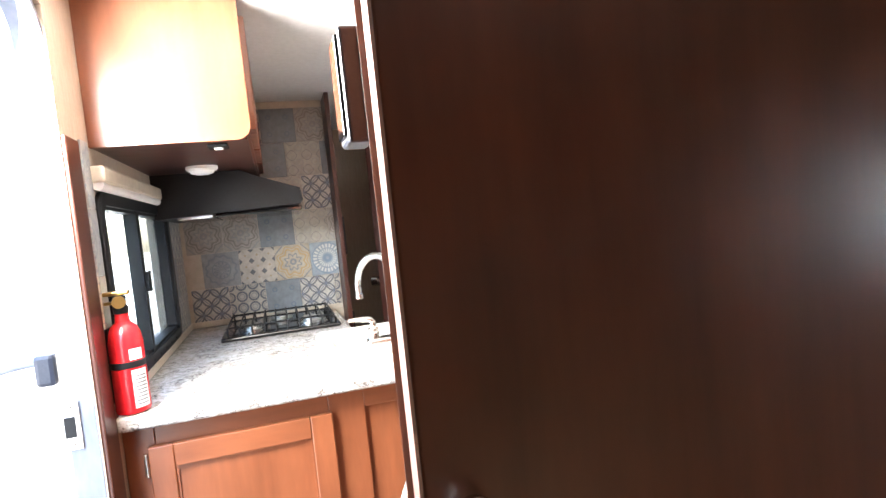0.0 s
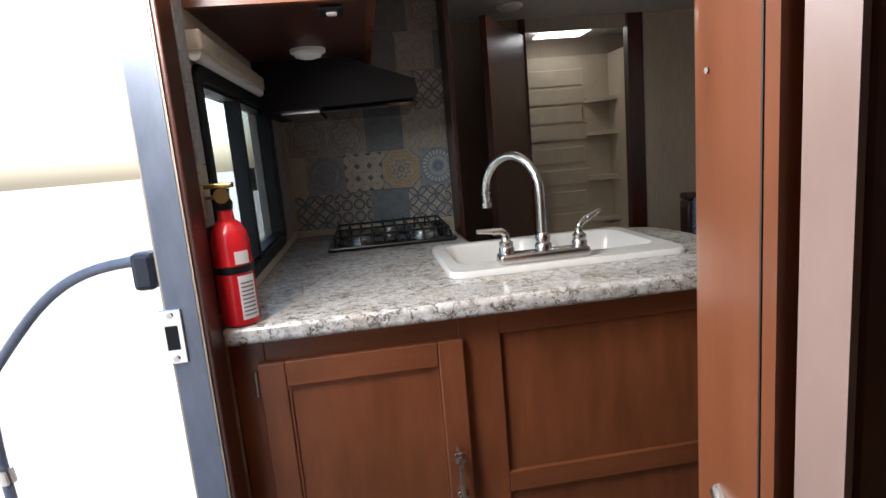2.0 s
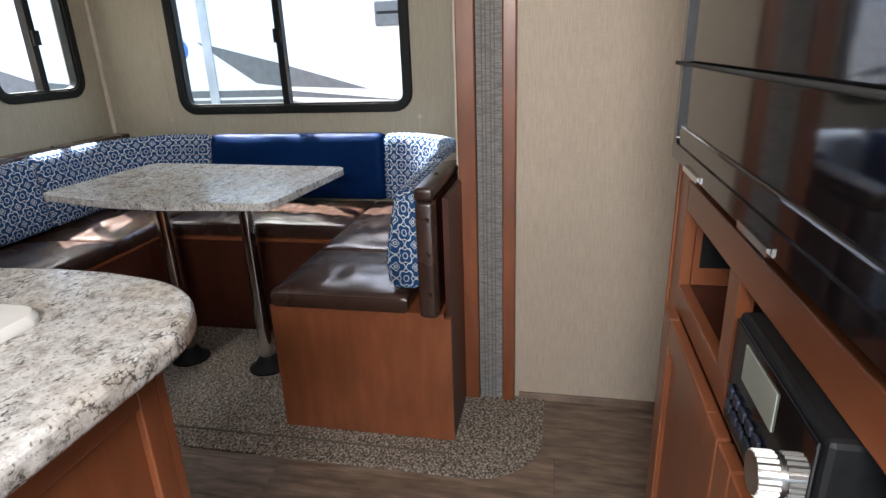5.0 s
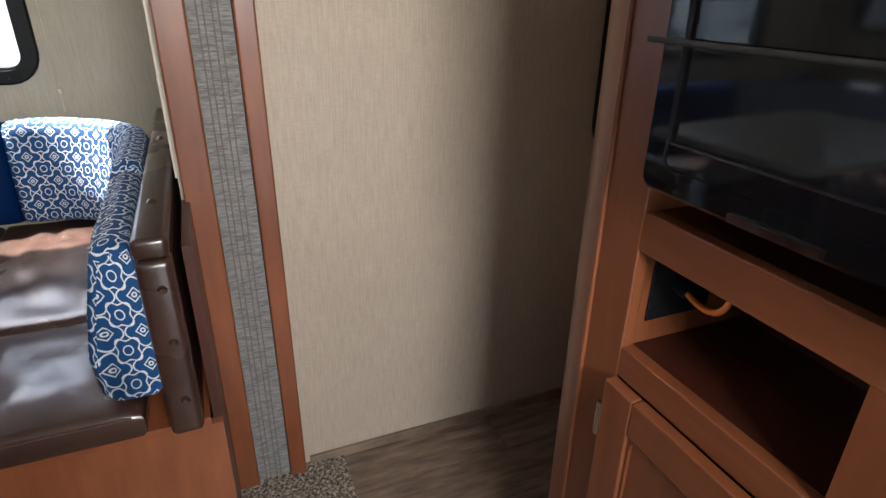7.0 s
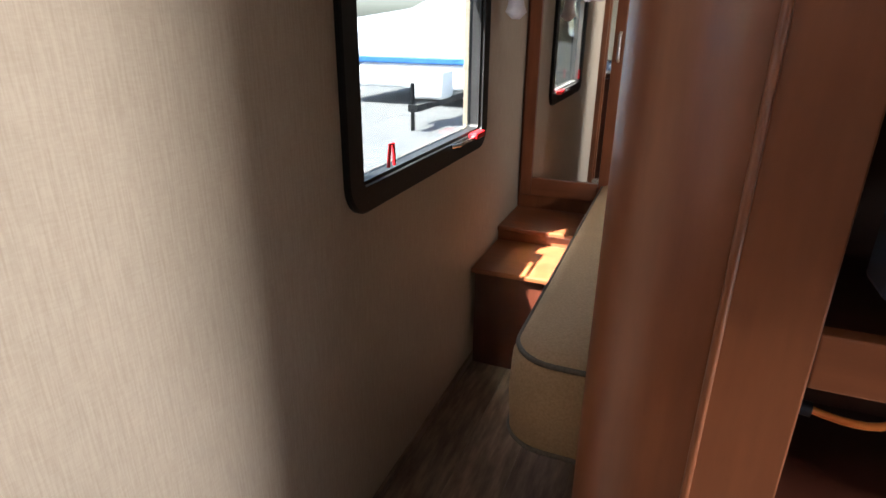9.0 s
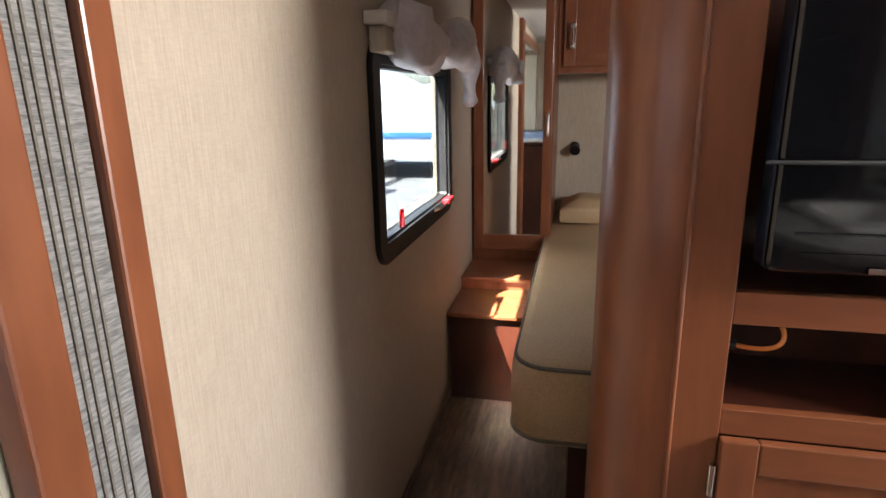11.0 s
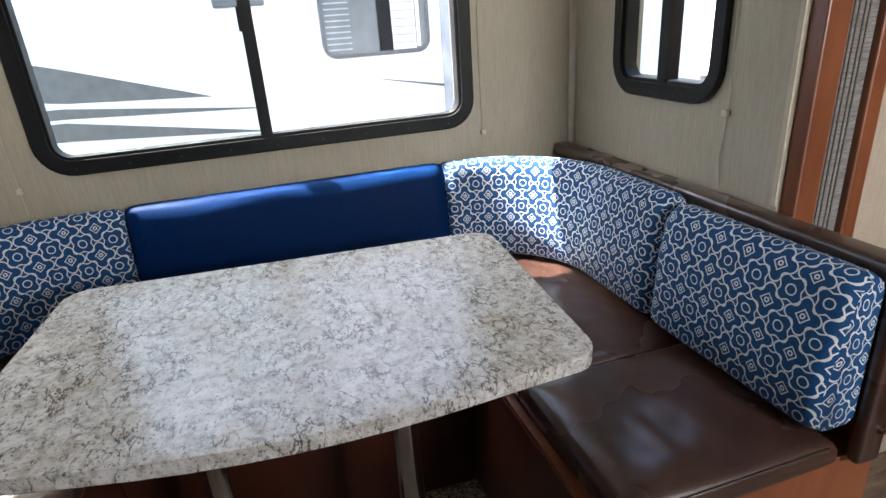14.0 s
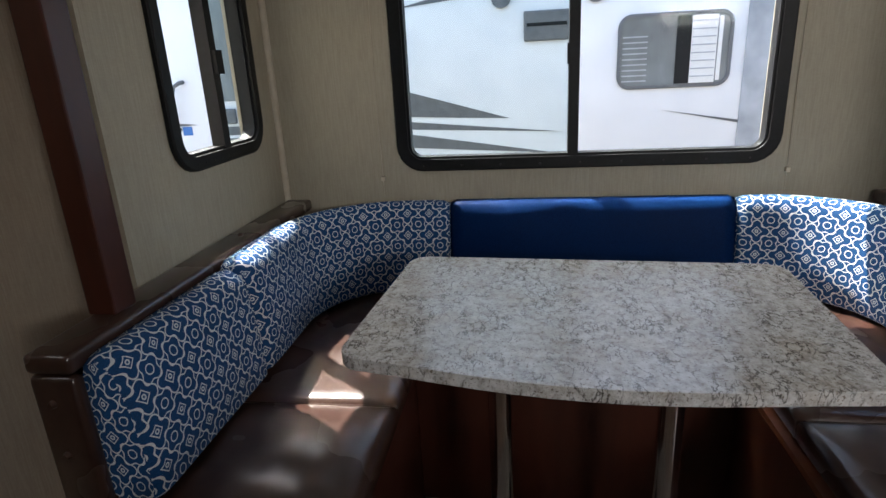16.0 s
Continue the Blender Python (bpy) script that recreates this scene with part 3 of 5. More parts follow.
w1 = window("window_1", "x", XL, 2.26, 3.16, 0.885, 1.38, 0.035, 0.06, 1, 2.66, "black framed sliding window over the worktop", (GLASS_TINT, GLASS_DARK))
w2 = window("window_2", "x", XS, 2.378, 3.545, 0.915, 1.60, 0.038, 0.085, -1, 2.985, "wide black framed sliding window over the dinette")
w3 = window("window_3", "y", YS0, 2.755, 3.16, 1.005, 1.54, 0.036, 0.085, 1, 2.955, "narrow black framed sliding window with rounded corners")
w4 = window("window_4", "y", YS1, 2.785, 3.265, 1.02, 1.54, 0.036, 0.085, -1, 3.04, "narrow black framed sliding window with rounded corners")
w5 = window("window_5", "x", XR, 0.165, 1.045, 0.80, 1.37, 0.058, 0.07, -1, None, "black framed escape window in the bedroom", (GLASS_DARK,))
for yy in (0.86,):
    bm = B()
    tube(bm, [(XR - 0.02, yy + 0.03, 0.88), (XR - 0.02, yy + 0.02, 0.93), (XR - 0.02, yy + 0.005, 0.93), (XR - 0.02, yy, 0.88)], 0.004, 8)
    part("pull_tab", bm, RED, w5, "red escape pull tab")
bm = B()
tube(bm, [(XR - 0.018, 0.50, 0.853), (XR - 0.035, 0.48, 0.857), (XR - 0.035, 0.36, 0.857), (XR - 0.018, 0.34, 0.853)], 0.006, 8)
part("release_handle", bm, CHROME, w5, "metal release handle", 50)
part("handle_grip", bx(XR - 0.042, XR - 0.014, 0.27, 0.35, 0.848, 0.868, bev=0.005), RED, w5, "red handle grip")

# entry doorway
ent = tagged(structure("door_1", ring(B(), "x", 1.484, 2.11, -0.05, 1.76, 0.022, 0.12, XL - 0.056, XL - 0.004), ALU, "grey aluminium entry door frame", 35))
part("gasket", bx(XL - 0.056, XL + 0.006, 1.445, 1.4835, 0, 1.75, bev=0.006), RUBBER, ent, "black rubber door gasket")
part("jamb_wood", bx(XL + 0.0005, XL + 0.010, 2.092, 2.176, 0, 1.48, bev=0.003), WOOD_DARK, ent, "dark wood jamb strip")
strike = part("strike_plate", bx(XL - 0.068, XL - 0.030, 2.083, 2.0875, 0.835, 0.935, bev=0.002), CHROME, ent, "chrome strike plate")
part("strike_slot", bx(XL - 0.060, XL - 0.040, 2.0805, 2.0828, 0.862, 0.905), BLACK, strike)
for z in (0.845, 0.924):
    part("screw", cyl(B(), (XL - 0.049, 2.0835, z), (XL - 0.049, 2.0795, z), 0.005, seg=10), STEEL, strike)
step = structure("step_1", bx(XL - 0.40, XL - 0.08, 1.49, 2.09, -0.32, -0.28, bev=0.01), ALU, "folding metal entry step")
structure("wall_panel", bx(XL, XL + 0.016, 0.55, 1.443, 0, ZC - 0.002, bev=0.003), WOOD_TAN, "tan wood printed panel beside the doorway")
structure("trim_panel", bx(XL + 0.016, XL + 0.018, 1.399, 1.405, 0, ZC - 0.002), WOOD_DARK, "thin dark seam on the tan panel")

rail = thing("grab_handle", (XL - 0.12, 2.14, 1.02), "grey tubular grab handle hinged beside the entry door", "handle")
part("mount", bx(XL - 0.115, XL - 0.075, 2.118, 2.16, 0.965, 1.035, bev=0.010), NAVY, rail, "dark plastic mount")
bm = B()
tube(bm, bez((XL - 0.09, 2.13, 1.02), (XL - 0.24, 2.14, 1.02), (XL - 0.30, 2.17, 0.96), (XL - 0.42, 2.20, 0.83)) + bez((XL - 0.43, 2.205, 0.81), (XL - 0.47, 2.22, 0.74), (XL - 0.46, 2.22, 0.6), (XL - 0.44, 2.22, 0.25))[1:], 0.010)
part("bar", bm, ALU, rail, "grey foam covered bar", 50)
part("collar", cyl(B(), (XL - 0.455, 2.218, 0.62), (XL - 0.452, 2.218, 0.59), 0.014), STEEL, rail)


# ---------- kitchen ----------
def shaker(parent, axis, d, u0, u1, v0, v1, sign, handle=None):
    """A framed cabinet door proud of depth d by 18 mm; sign: outwards."""
    def b(a, c, e, f, d0, d1, bev=0.003):
        p, q = to3(axis, a, e, d0), to3(axis, c, f, d1)
        return bx(*(z for k in range(3) for z in sorted((p[k], q[k]))), bev=bev)
    f = 0.055
    o = part("door", b(u0 + f - 0.004, u1 - f + 0.004, v0 + f - 0.004, v1 - f + 0.004, d, d + 0.009 * sign), WOOD, parent, "flat recessed door panel")
    part("stile", b(u0, u0 + f, v0, v1, d, d + 0.019 * sign), WOOD, o)
    part("stile", b(u1 - f, u1, v0, v1, d, d + 0.019 * sign), WOOD, o)
    part("rail", b(u0 + f, u1 - f, v1 - f, v1, d, d + 0.0185 * sign), WOOD_H, o)
    part("rail", b(u0 + f, u1 - f, v0, v0 + f, d, d + 0.0185 * sign), WOOD_H, o)
    bm = B()
    ring(bm, axis, u0 + f - 0.003, u1 - f + 0.003, v0 + f - 0.003, v1 - f + 0.003, 0.008, 0.003, d + 0.008 * sign, d + 0.014 * sign)
    part("bead", bm, WOOD, o)
    if handle:
        hu, hv = handle
        bm = B()
        pts = [to3(axis, hu, hv + 0.05, d + 0.02 * sign), to3(axis, hu, hv + 0.045, d + 0.045 * sign), to3(axis, hu, hv, d + 0.05 * sign), to3(axis, hu, hv - 0.045, d + 0.045 * sign), to3(axis, hu, hv - 0.05, d + 0.02 * sign)]
        tube(bm, pts, 0.006, 8)
        for e in (0.045, -0.045):
            p, q = to3(axis, hu - 0.012, hv + e - 0.012, d + 0.036 * sign), to3(axis, hu + 0.012, hv + e + 0.012, d + 0.048 * sign)
            box(bm, *(z for k in range(3) for z in sorted((p[k], q[k]))), bev=0.003)
        part("handle", bm, STEEL, o, "brushed nickel pull handle", 40)
    return o


YC = 2.228
pen = thing("kitchen_cabinet", (0.9, 2.5, 0), "cherry wood kitchen base cabinet with framed door and panel", "cabinet")
part("side_panel", bx(1.385, 1.40, YC, 2.80, 0.0, 0.818), WOOD, pen)
part("back_panel", bx(0.92, 1.385, 2.785, 2.80, 0.0, 0.818), WOOD, pen)
part("front_panel", bx(XL + 0.002, 1.384, YC + 0.012, YC + 0.022, 0.0, 0.818), WOOD, pen)
part("inner_side", bx(0.90, 0.915, 2.80, YT - 0.002, 0.0, 0.818), WOOD, pen)
for a, c, e, f in ((XL + 0.002, 0.37, 0.0, 0.818), (0.775, 0.867, 0.0, 0.818), (1.352, 1.384, 0.0, 0.818)):
    part("stile", bx(a, c, YC, YC + 0.012, e, f, bev=0.002), WOOD, pen)
for a, c, e, f in ((0.37, 0.775, 0.765, 0.818), (0.867, 1.352, 0.765, 0.818), (0.867, 1.352, 0.385, 0.435), (0.867, 1.352, 0.0, 0.09), (0.37, 0.775, 0.0, 0.10)):
    part("rail", bx(a, c, YC + 0.0005, YC + 0.012, e, f, bev=0.002), WOOD_H, pen)
shaker(pen, "y", YC - 0.001, 0.355, 0.782, 0.10, 0.770, -1, (0.752, 0.47))
for z in (0.70, 0.2):
    part("hinge", cyl(B(), (0.349, YC - 0.010, z), (0.349, YC - 0.010, z + 0.055), 0.006, seg=10), STEEL, pen, "nickel hinge", 40)

# worktop outline, with the rounded free end
out = [(XL + 0.003, 2.178), (1.36, 2.178)]
out += [(1.36 + 0.19 * math.sin(a), 2.378 - 0.20 * math.cos(a)) for a in (radians(d) for d in range(8, 88, 8))]
out += [(1.562, 2.42), (1.568, 2.52), (1.562, 2.62)]
out += [(1.45 + 0.10 * math.cos(a), 2.73 + 0.12 * math.sin(a)) for a in (radians(d) for d in range(0, 91, 15))]
out += [(1.0, 2.85)] + [(0.99 - 0.055 * math.sin(a), 2.905 - 0.055 * math.cos(a)) for a in (radians(d) for d in range(15, 91, 25))]
out += [(0.935, YT - 0.003), (XL + 0.003, YT - 0.003)]
SX0, SX1, SY0, SY1 = 0.79, 1.40, 2.375, 2.80
top = tagged(part("worktop", prism(B(), out, 0.822, 0.860, hole=rrect(SX0 + 0.03, SX1 - 0.03, SY0 + 0.03, SY1 - 0.03, 0.05)), GRANITE), "grey brown granite pattern laminate worktop with rounded end", "worktop")
bv = top.modifiers.new("edge", "BEVEL")
bv.width, bv.segments, bv.limit_method, bv.angle_limit = 0.013, 4, "ANGLE", radians(40)
structure("trim_backsplash_west", bx(XL + 0.0005, XL + 0.012, 2.262, YT - 0.012, 0.8605, 0.885, bev=0.003), CAULK, "cream sealing strip along the worktop")
structure("trim_backsplash_north", bx(XL + 0.002, 0.965, YT - 0.012, YT - 0.0005, 0.8605, 0.885, bev=0.003), CAULK, "cream sealing strip along the worktop")

# sink
sink = thing("sink", (1.09, 2.59, 0.86), "white double bowl drop-in kitchen sink set in the worktop", "sink")
mid = 1.115
bowls = [(SX0 + 0.035, mid - 0.014, SY0 + 0.095, SY1 - 0.03), (mid + 0.014, SX1 - 0.035, SY0 + 0.095, SY1 - 0.03)]
bm = B()
o1, o2, o3 = rrect(SX0, SX1, SY0, SY1, 0.035, 8), rrect(SX0 + 0.004, SX1 - 0.004, SY0 + 0.004, SY1 - 0.004, 0.035, 8), rrect(SX0 + 0.016, SX1 - 0.016, SY0 + 0.016, SY1 - 0.016, 0.03, 8)
loft(bm, [[(x, y, 0.8605) for x, y in o1], [(x, y, 0.868) for x, y in o1], [(x, y, 0.876) for x, y in o2], [(x, y, 0.876) for x, y in o3]])
vs = [v for v in bm.verts if abs(v.co.z - 0.876) < 1e-5]
edges = [e for e in bm.edges if all(abs(v.co.z - 0.876) < 1e-5 for v in e.verts) and len(e.link_faces) == 1]
for b0 in bowls:
    lp = [bm.verts.new((x, y, 0.876)) for x, y in rrect(*b0, 0.045, 6)]
    edges += [bm.edges.new((lp[i], lp[(i + 1) % len(lp)])) for i in range(len(lp))]
bmesh.ops.triangle_fill(bm, edges=edges, use_beauty=True)
part("rim", bm, SINKW, sink, "", 30)
for b0 in bowls:
    bm = B()
    lps = []
    for ins, z, r in ((0, 0.876, 0.045), (0.006, 0.868, 0.043), (0.012, 0.80, 0.05), (0.022, 0.742, 0.06), (0.05, 0.728, 0.05)):
        lps.append([(x, y, z) for x, y in rrect(b0[0] + ins, b0[1] - ins, b0[2] + ins, b0[3] - ins, r, 6)])
    loft(bm, lps, cap1=True)
    bo = part("bowl", bm, SINKW, sink, "", 60)
    cx, cy = (b0[0] + b0[1]) / 2, (b0[2] + b0[3]) / 2
    part("drain", cyl(B(), (cx, cy, 0.7285), (cx, cy, 0.7305), 0.032), STEEL, bo, "steel drain")

fau = thing("faucet", (1.034, 2.42, 0.876), "brushed nickel gooseneck faucet with two lever handles on the sink rim", "faucet")
part("base_plate", bx(0.918, 1.150, 2.395, 2.447, 0.876, 0.902, bev=0.008), STEEL, fau, "", 50)
part("collar", lathe(B(), 1.034, 2.42, [(0.021, 0.902), (0.021, 0.915), (0.017, 0.92), (0.019, 0.935), (0.013, 0.945)]), STEEL, fau, "", 40)
d0 = Vector((-0.106, 0.146, 0))
a0 = Vector((1.034, 2.42, 0))
arc = [a0 + Vector((0, 0, z)) for z in (0.94, 0.99, 1.035)]
for i in range(13):
    a = math.pi * i / 12 * 1.06
    c = a0 + d0 * 0.5
    arc.append(c - d0 * 0.5 * math.cos(a) + Vector((0, 0, 1.04 + 0.098 * math.sin(a))))
arc.append(arc[-1] + Vector((0, 0, -0.012)))
part("spout", tube(B(), arc, 0.0105, 14), STEEL, fau, "", 60)
part("nozzle", cyl(B(), arc[-1] + Vector((0, 0, 0.008)), arc[-1] - Vector((0, 0, 0.006)), 0.013), STEEL, fau, "", 40)
for x, sx in ((0.94, -1), (1.128, 1)):
    hb = part("handle_body", lathe(B(), x, 2.42, [(0.019, 0.900), (0.019, 0.914), (0.0165, 0.918), (0.0175, 0.922), (0.017, 0.930), (0.011, 0.935), (0.009, 0.943), (0.0095, 0.950), (0.004, 0.956)]), STEEL, fau, "", 40)
    lean = (-0.052, 0.008, 0.001) if sx < 0 else (0.050, 0.022, 0.016)
    p = Vector((x, 2.42, 0.950))
    part("elbow", tube(B(), bez(p - Vector((0, 0, 0.008)), p + Vector((0, 0, 0.006)), p + Vector(lean) * 0.15 + Vector((0, 0, 0.008)), p + Vector(lean) * 0.45 + Vector((0, 0, 0.008)), 8), 0.0085, 12), STEEL, hb, "", 60)
    part("lever", cyl(B(), p + Vector(lean) * 0.42 + Vector((0, 0, 0.008)), p + Vector(lean) * 1.35 + Vector((0, 0, 0.010)), 0.0075, 0.0055, 14), STEEL, hb, "", 50)
    part("lever_ring", cyl(B(), p + Vector(lean) * 0.50 + Vector((0, 0, 0.008)), p + Vector(lean) * 0.58 + Vector((0, 0, 0.008)), 0.0095, 0.0095, 14), STEEL, hb, "", 40)

# cooktop
cook = thing("cooktop", (0.68, 3.17, 0.86), "black gas cooktop with wire grates set in the worktop", "cooktop")
part("pan", bx(0.465, 0.90, 2.955, 3.395, 0.8605, 0.876, bev=0.006), GLOSS, cook)
for cx, cy in ((0.575, 3.07), (0.79, 3.07), (0.685, 3.28)):
    bu = part("burner", lathe(B(), cx, cy, [(0.045, 0.876), (0.045, 0.884), (0.03, 0.888), (0.03, 0.898), (0.026, 0.902), (0.002, 0.902)]), STEEL, cook, "steel gas burner", 40)
for k in range(10):
    x = 0.49 + k * 0.043
    bm = B()
    tube(bm, [(x, 2.975, 0.877), (x, 2.985, 0.905), (x, 3.12, 0.908), (x, 3.36, 0.908), (x, 3.375, 0.877)], 0.0035, 6)
    part("grate_bar", bm, BLACK, cook)
for y in (3.0, 3.18, 3.35):
    part("grate_rail", cyl(B(), (0.487, y, 0.9045), (0.882, y, 0.9045), 0.0035, seg=8), BLACK, cook)
for k in range(4):
    part("knob", lathe(B(), 0.876, 3.0 + k * 0.10, [(0.014, 0.876), (0.013, 0.893), (0.002, 0.895)], 14), BLACK, cook, "", 40)

# upper cabinet and hood
up = thing("wall_cabinet", (0.5, 2.9, 1.48), "cherry wood overhead cabinet over the worktop", "cabinet")
bm = B()
prof = [(XL + 0.001, 1.48)] + [(0.667 - 0.035 + 0.035 * math.sin(a), 1.515 - 0.035 * math.cos(a)) for a in (radians(d) for d in range(0, 91, 15))] + [(0.667, ZC - 0.001), (XL + 0.001, ZC - 0.001)]
prism(bm, prof, 2.28, 2.298, axis="y")
part("end_panel", bm, WOOD, up, "orange brown end panel with rounded corner")
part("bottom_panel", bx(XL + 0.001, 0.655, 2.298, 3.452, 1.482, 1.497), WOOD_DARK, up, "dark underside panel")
part("front_frame", bx(0.640, 0.662, 2.298, 3.452, 1.497, ZC - 0.002), WOOD, up)
for a in (2.32, 2.70, 3.08):
    shaker(up, "x", 0.662, a, a + 0.36, 1.51, 1.80, 1)
puck = thing("puck_light", (0.49, 2.83, 1.48), "round white puck light under the overhead cabinet", "lamp")
part("rim", lathe(B(), 0.49, 2.80, [(0.05, 1.4815), (0.05, 1.472), (0.042, 1.466), (0.042, 1.4815)]), WHITE, puck, "", 40)
part("lens", lathe(B(), 0.49, 2.80, [(0.041, 1.474), (0.036, 1.460), (0.02, 1.455), (0.002, 1.454)]), LIGHT, puck, "frosted lens", 60)
sw = thing("light_switch", (0.58, 2.36, 1.48), "small black switch under the overhead cabinet", "switch")
part("plate", bx(0.555, 0.605, 2.33, 2.40, 1.474, 1.4815, bev=0.003), BLACK, sw)
part("rocker", bx(0.570, 0.592, 2.350, 2.372, 1.469, 1.4735, bev=0.002), WHITE, sw)

hood = thing("range_hood", (0.55, 3.2, 1.34), "matte black range hood mounted under the overhead cabinet", "range hood")
bm = B()
y0, y1 = 2.955, 3.445
loft(bm, [[(XL + 0.002, y, 1.4805), (0.60, y, 1.4805), (0.64, y, 1.46), (0.805, y, 1.40), (0.812, y, 1.355), (0.80, y, 1.34), (XL + 0.002, y, 1.325)] for y in (y0, y1)], True, True)
part("shell", bm, BLACK, hood, "", 30)
part("lip", bx(0.50, 0.806, y0 + 0.01, y1 - 0.01, 1.318, 1.332, bev=0.003), GLOSS, hood, "glossy black lower lip")
part("filter", bx(0.37, 0.49, y0 + 0.03, y1 - 0.03, 1.318, 1.330), STEEL, hood)

# blind above the kitchen window
bl = thing("roller_blind", (XL + 0.03, 2.55, 1.38), "rolled up cream blind above the kitchen window", "blind")
part("valance", bx(XL + 0.001, XL + 0.034, 2.25, 3.18, 1.395, 1.435, bev=0.006), CAULK, bl)
part("roll", cyl(B(), (XL + 0.016, 2.255, 1.39), (XL + 0.016, 3.175, 1.39), 0.013), WHITE, bl, "", 40)

# fire extinguisher
EX, EY = 0.338, 2.216
ext = thing("fire_extinguisher", (EX, EY, 0.85), "red fire extinguisher strapped to the jamb beside the worktop", "fire extinguisher")
part("tank", lathe(B(), EX, EY, [(0.030, 0.8605), (0.036, 0.864), (0.0375, 0.872), (0.0375, 1.025), (0.0345, 1.045), (0.026, 1.062), (0.016, 1.07), (0.014, 1.092), (0.004, 1.094)]), RED, ext, "", 40)
part("valve", lathe(B(), EX, EY, [(0.016, 1.09), (0.017, 1.105), (0.012, 1.112), (0.014, 1.13), (0.004, 1.132)], 16), BLACK, ext, "black valve head", 40)
part("lever", bx(EX - 0.05, EX + 0.022, EY - 0.010, EY + 0.010, 1.132, 1.142, bev=0.003), BRASS, ext)
part("carry_lever", bx(EX - 0.055, EX + 0.012, EY - 0.010, EY + 0.010, 1.112, 1.119, bev=0.002), BRASS, ext)
part("gauge", cyl(B(), (EX, EY - 0.012, 1.118), (EX + 0.005, EY - 0.032, 1.118), 0.014), BRASS, ext, "", 40)
part("strap", lathe(B(), EX, EY, [(0.0378, 0.967), (0.0395, 0.968), (0.0395, 0.981), (0.0378, 0.982)]), BLACK, ext, "black strap", 30)
bm = B()
for z0, z1, a0_, a1_ in ((0.875, 0.962, -70, -15), (0.985, 1.01, -70, -25)):
    n_seg = 8
    lp = [[(EX + r * math.cos(radians(a0_ + (a1_ - a0_) * i / n_seg)), EY + r * math.sin(radians(a0_ + (a1_ - a0_) * i / n_seg)), z) for r, z in ((0.0376, z0), (0.0382, z0), (0.0382, z1), (0.0376, z1))] for i in range(n_seg + 1)]
    loft(bm, lp, True, True)
part("label_sheet", bm, PAPER, ext, "white instruction label with grey lines")
bm = B()
for k in range(9):
    z = 0.882 + k * 0.008
    lp = [[(EX + r * math.cos(radians(a)), EY + r * math.sin(radians(a)), zz) for r, zz in ((0.0381, z), (0.0386, z), (0.0386, z + 0.003), (0.0381, z + 0.003))] for a in (-64, -54, -44, -34, -22)]
    loft(bm, lp, True, True)
part("print_lines", bm, RVGREY, ext)
part("bracket", bx(XL + 0.0005, EX - 0.028, EY - 0.02, EY + 0.02, 0.89, 1.06), BLACK, ext)

# fridge unit beyond the tiles
fr = thing("fridge_cabinet", (0.65, 3.9, 0), "dark wood tall cabinet holding a black refrigerator", "cabinet")
part("end_panel", bx(0.968, 0.988, 3.30, YT + 0.03, 0, ZC - 0.002, bev=0.003), WOOD_DARK, fr)
part("carcass", bx(XL + 0.002, 0.95, YT + 0.03, YS - 0.002, 0, ZC - 0.002), WOOD_DARK, fr)
for z0, z1 in ((0.12, 0.98), (0.995, 1.45)):
    dr = part("fridge_door", bx(0.9505, 0.985, YT + 0.06, YS - 0.10, z0, z1, bev=0.005), GLOSS, fr, "black refrigerator door")
    zm = z1 - 0.25 if z0 < 0.5 else z0 + 0.2
    part("handle", tube(B(), [(0.985, YT + 0.10, zm - 0.10), (1.018, YT + 0.10, zm - 0.09), (1.018, YT + 0.10, zm + 0.09), (0.985, YT + 0.10, zm + 0.10)], 0.008, 8), BLACK, dr, "", 50)
part("upper_door", bx(0.9505, 0.965, YT + 0.06, YS - 0.10, 1.47, 1.80, bev=0.003), WOOD_DARK, fr)

# bathroom
bd = thing("bathroom_door", (1.5, 4.2, 0), "dark wood bathroom door standing open", "door")
p0, p1 = Vector((1.545, 4.27)), Vector((1.205, 3.70))
dd, nn = (p1 - p0), Vector((-(p1 - p0).y, (p1 - p0).x)).normalized() * 0.015
bm = B()
prism(bm, [tuple(p0 + nn), tuple(p1 + nn), tuple(p1 - nn), tuple(p0 - nn)], 0.02, 1.74)
part("leaf", bm, WOOD_DARK, bd)
kp = p0 + dd * 0.88
ku = nn.normalized()
kb = B()
cyl(kb, (*(kp - ku * 0.015), 0.93), (*(kp - ku * 0.05), 0.93), 0.012)
cyl(kb, (*(kp - ku * 0.05), 0.93), (*(kp - ku * 0.085), 0.93), 0.026)
part("knob", kb, STEEL, bd, "steel door knob", 40)
for nm, a, c in (("trim_bath_west", 1.53, 1.565), ("trim_bath_east", 2.155, 2.245)):
    structure(nm, bx(a, c, YS - 0.025, YS + 0.035, 0, ZC - 0.003, bev=0.003), WOOD_DARK, "dark wood bathroom door trim")
structure("trim_slide_north", bx(2.43, 2.492, 3.888, 3.945, 0.829, ZC - 0.003, bev=0.004), WOOD_DARK, "dark wood corner trim at the slide-out")
sh = thing("shower", (1.9, 4.7, 0), "beige moulded shower surround with corner shelves", "shower")
part("back_wall", bx(1.40, 2.32, 4.86, 4.90, 0.05, 1.70), SHOWER, sh)
part("side_wall", bx(2.30, 2.34, YS + 0.05, 4.86, 0.05, 1.70), SHOWER, sh)
part("west_wall", bx(1.36, 1.40, YS + 0.05, 4.90, 0.05, 1.70), SHOWER, sh)
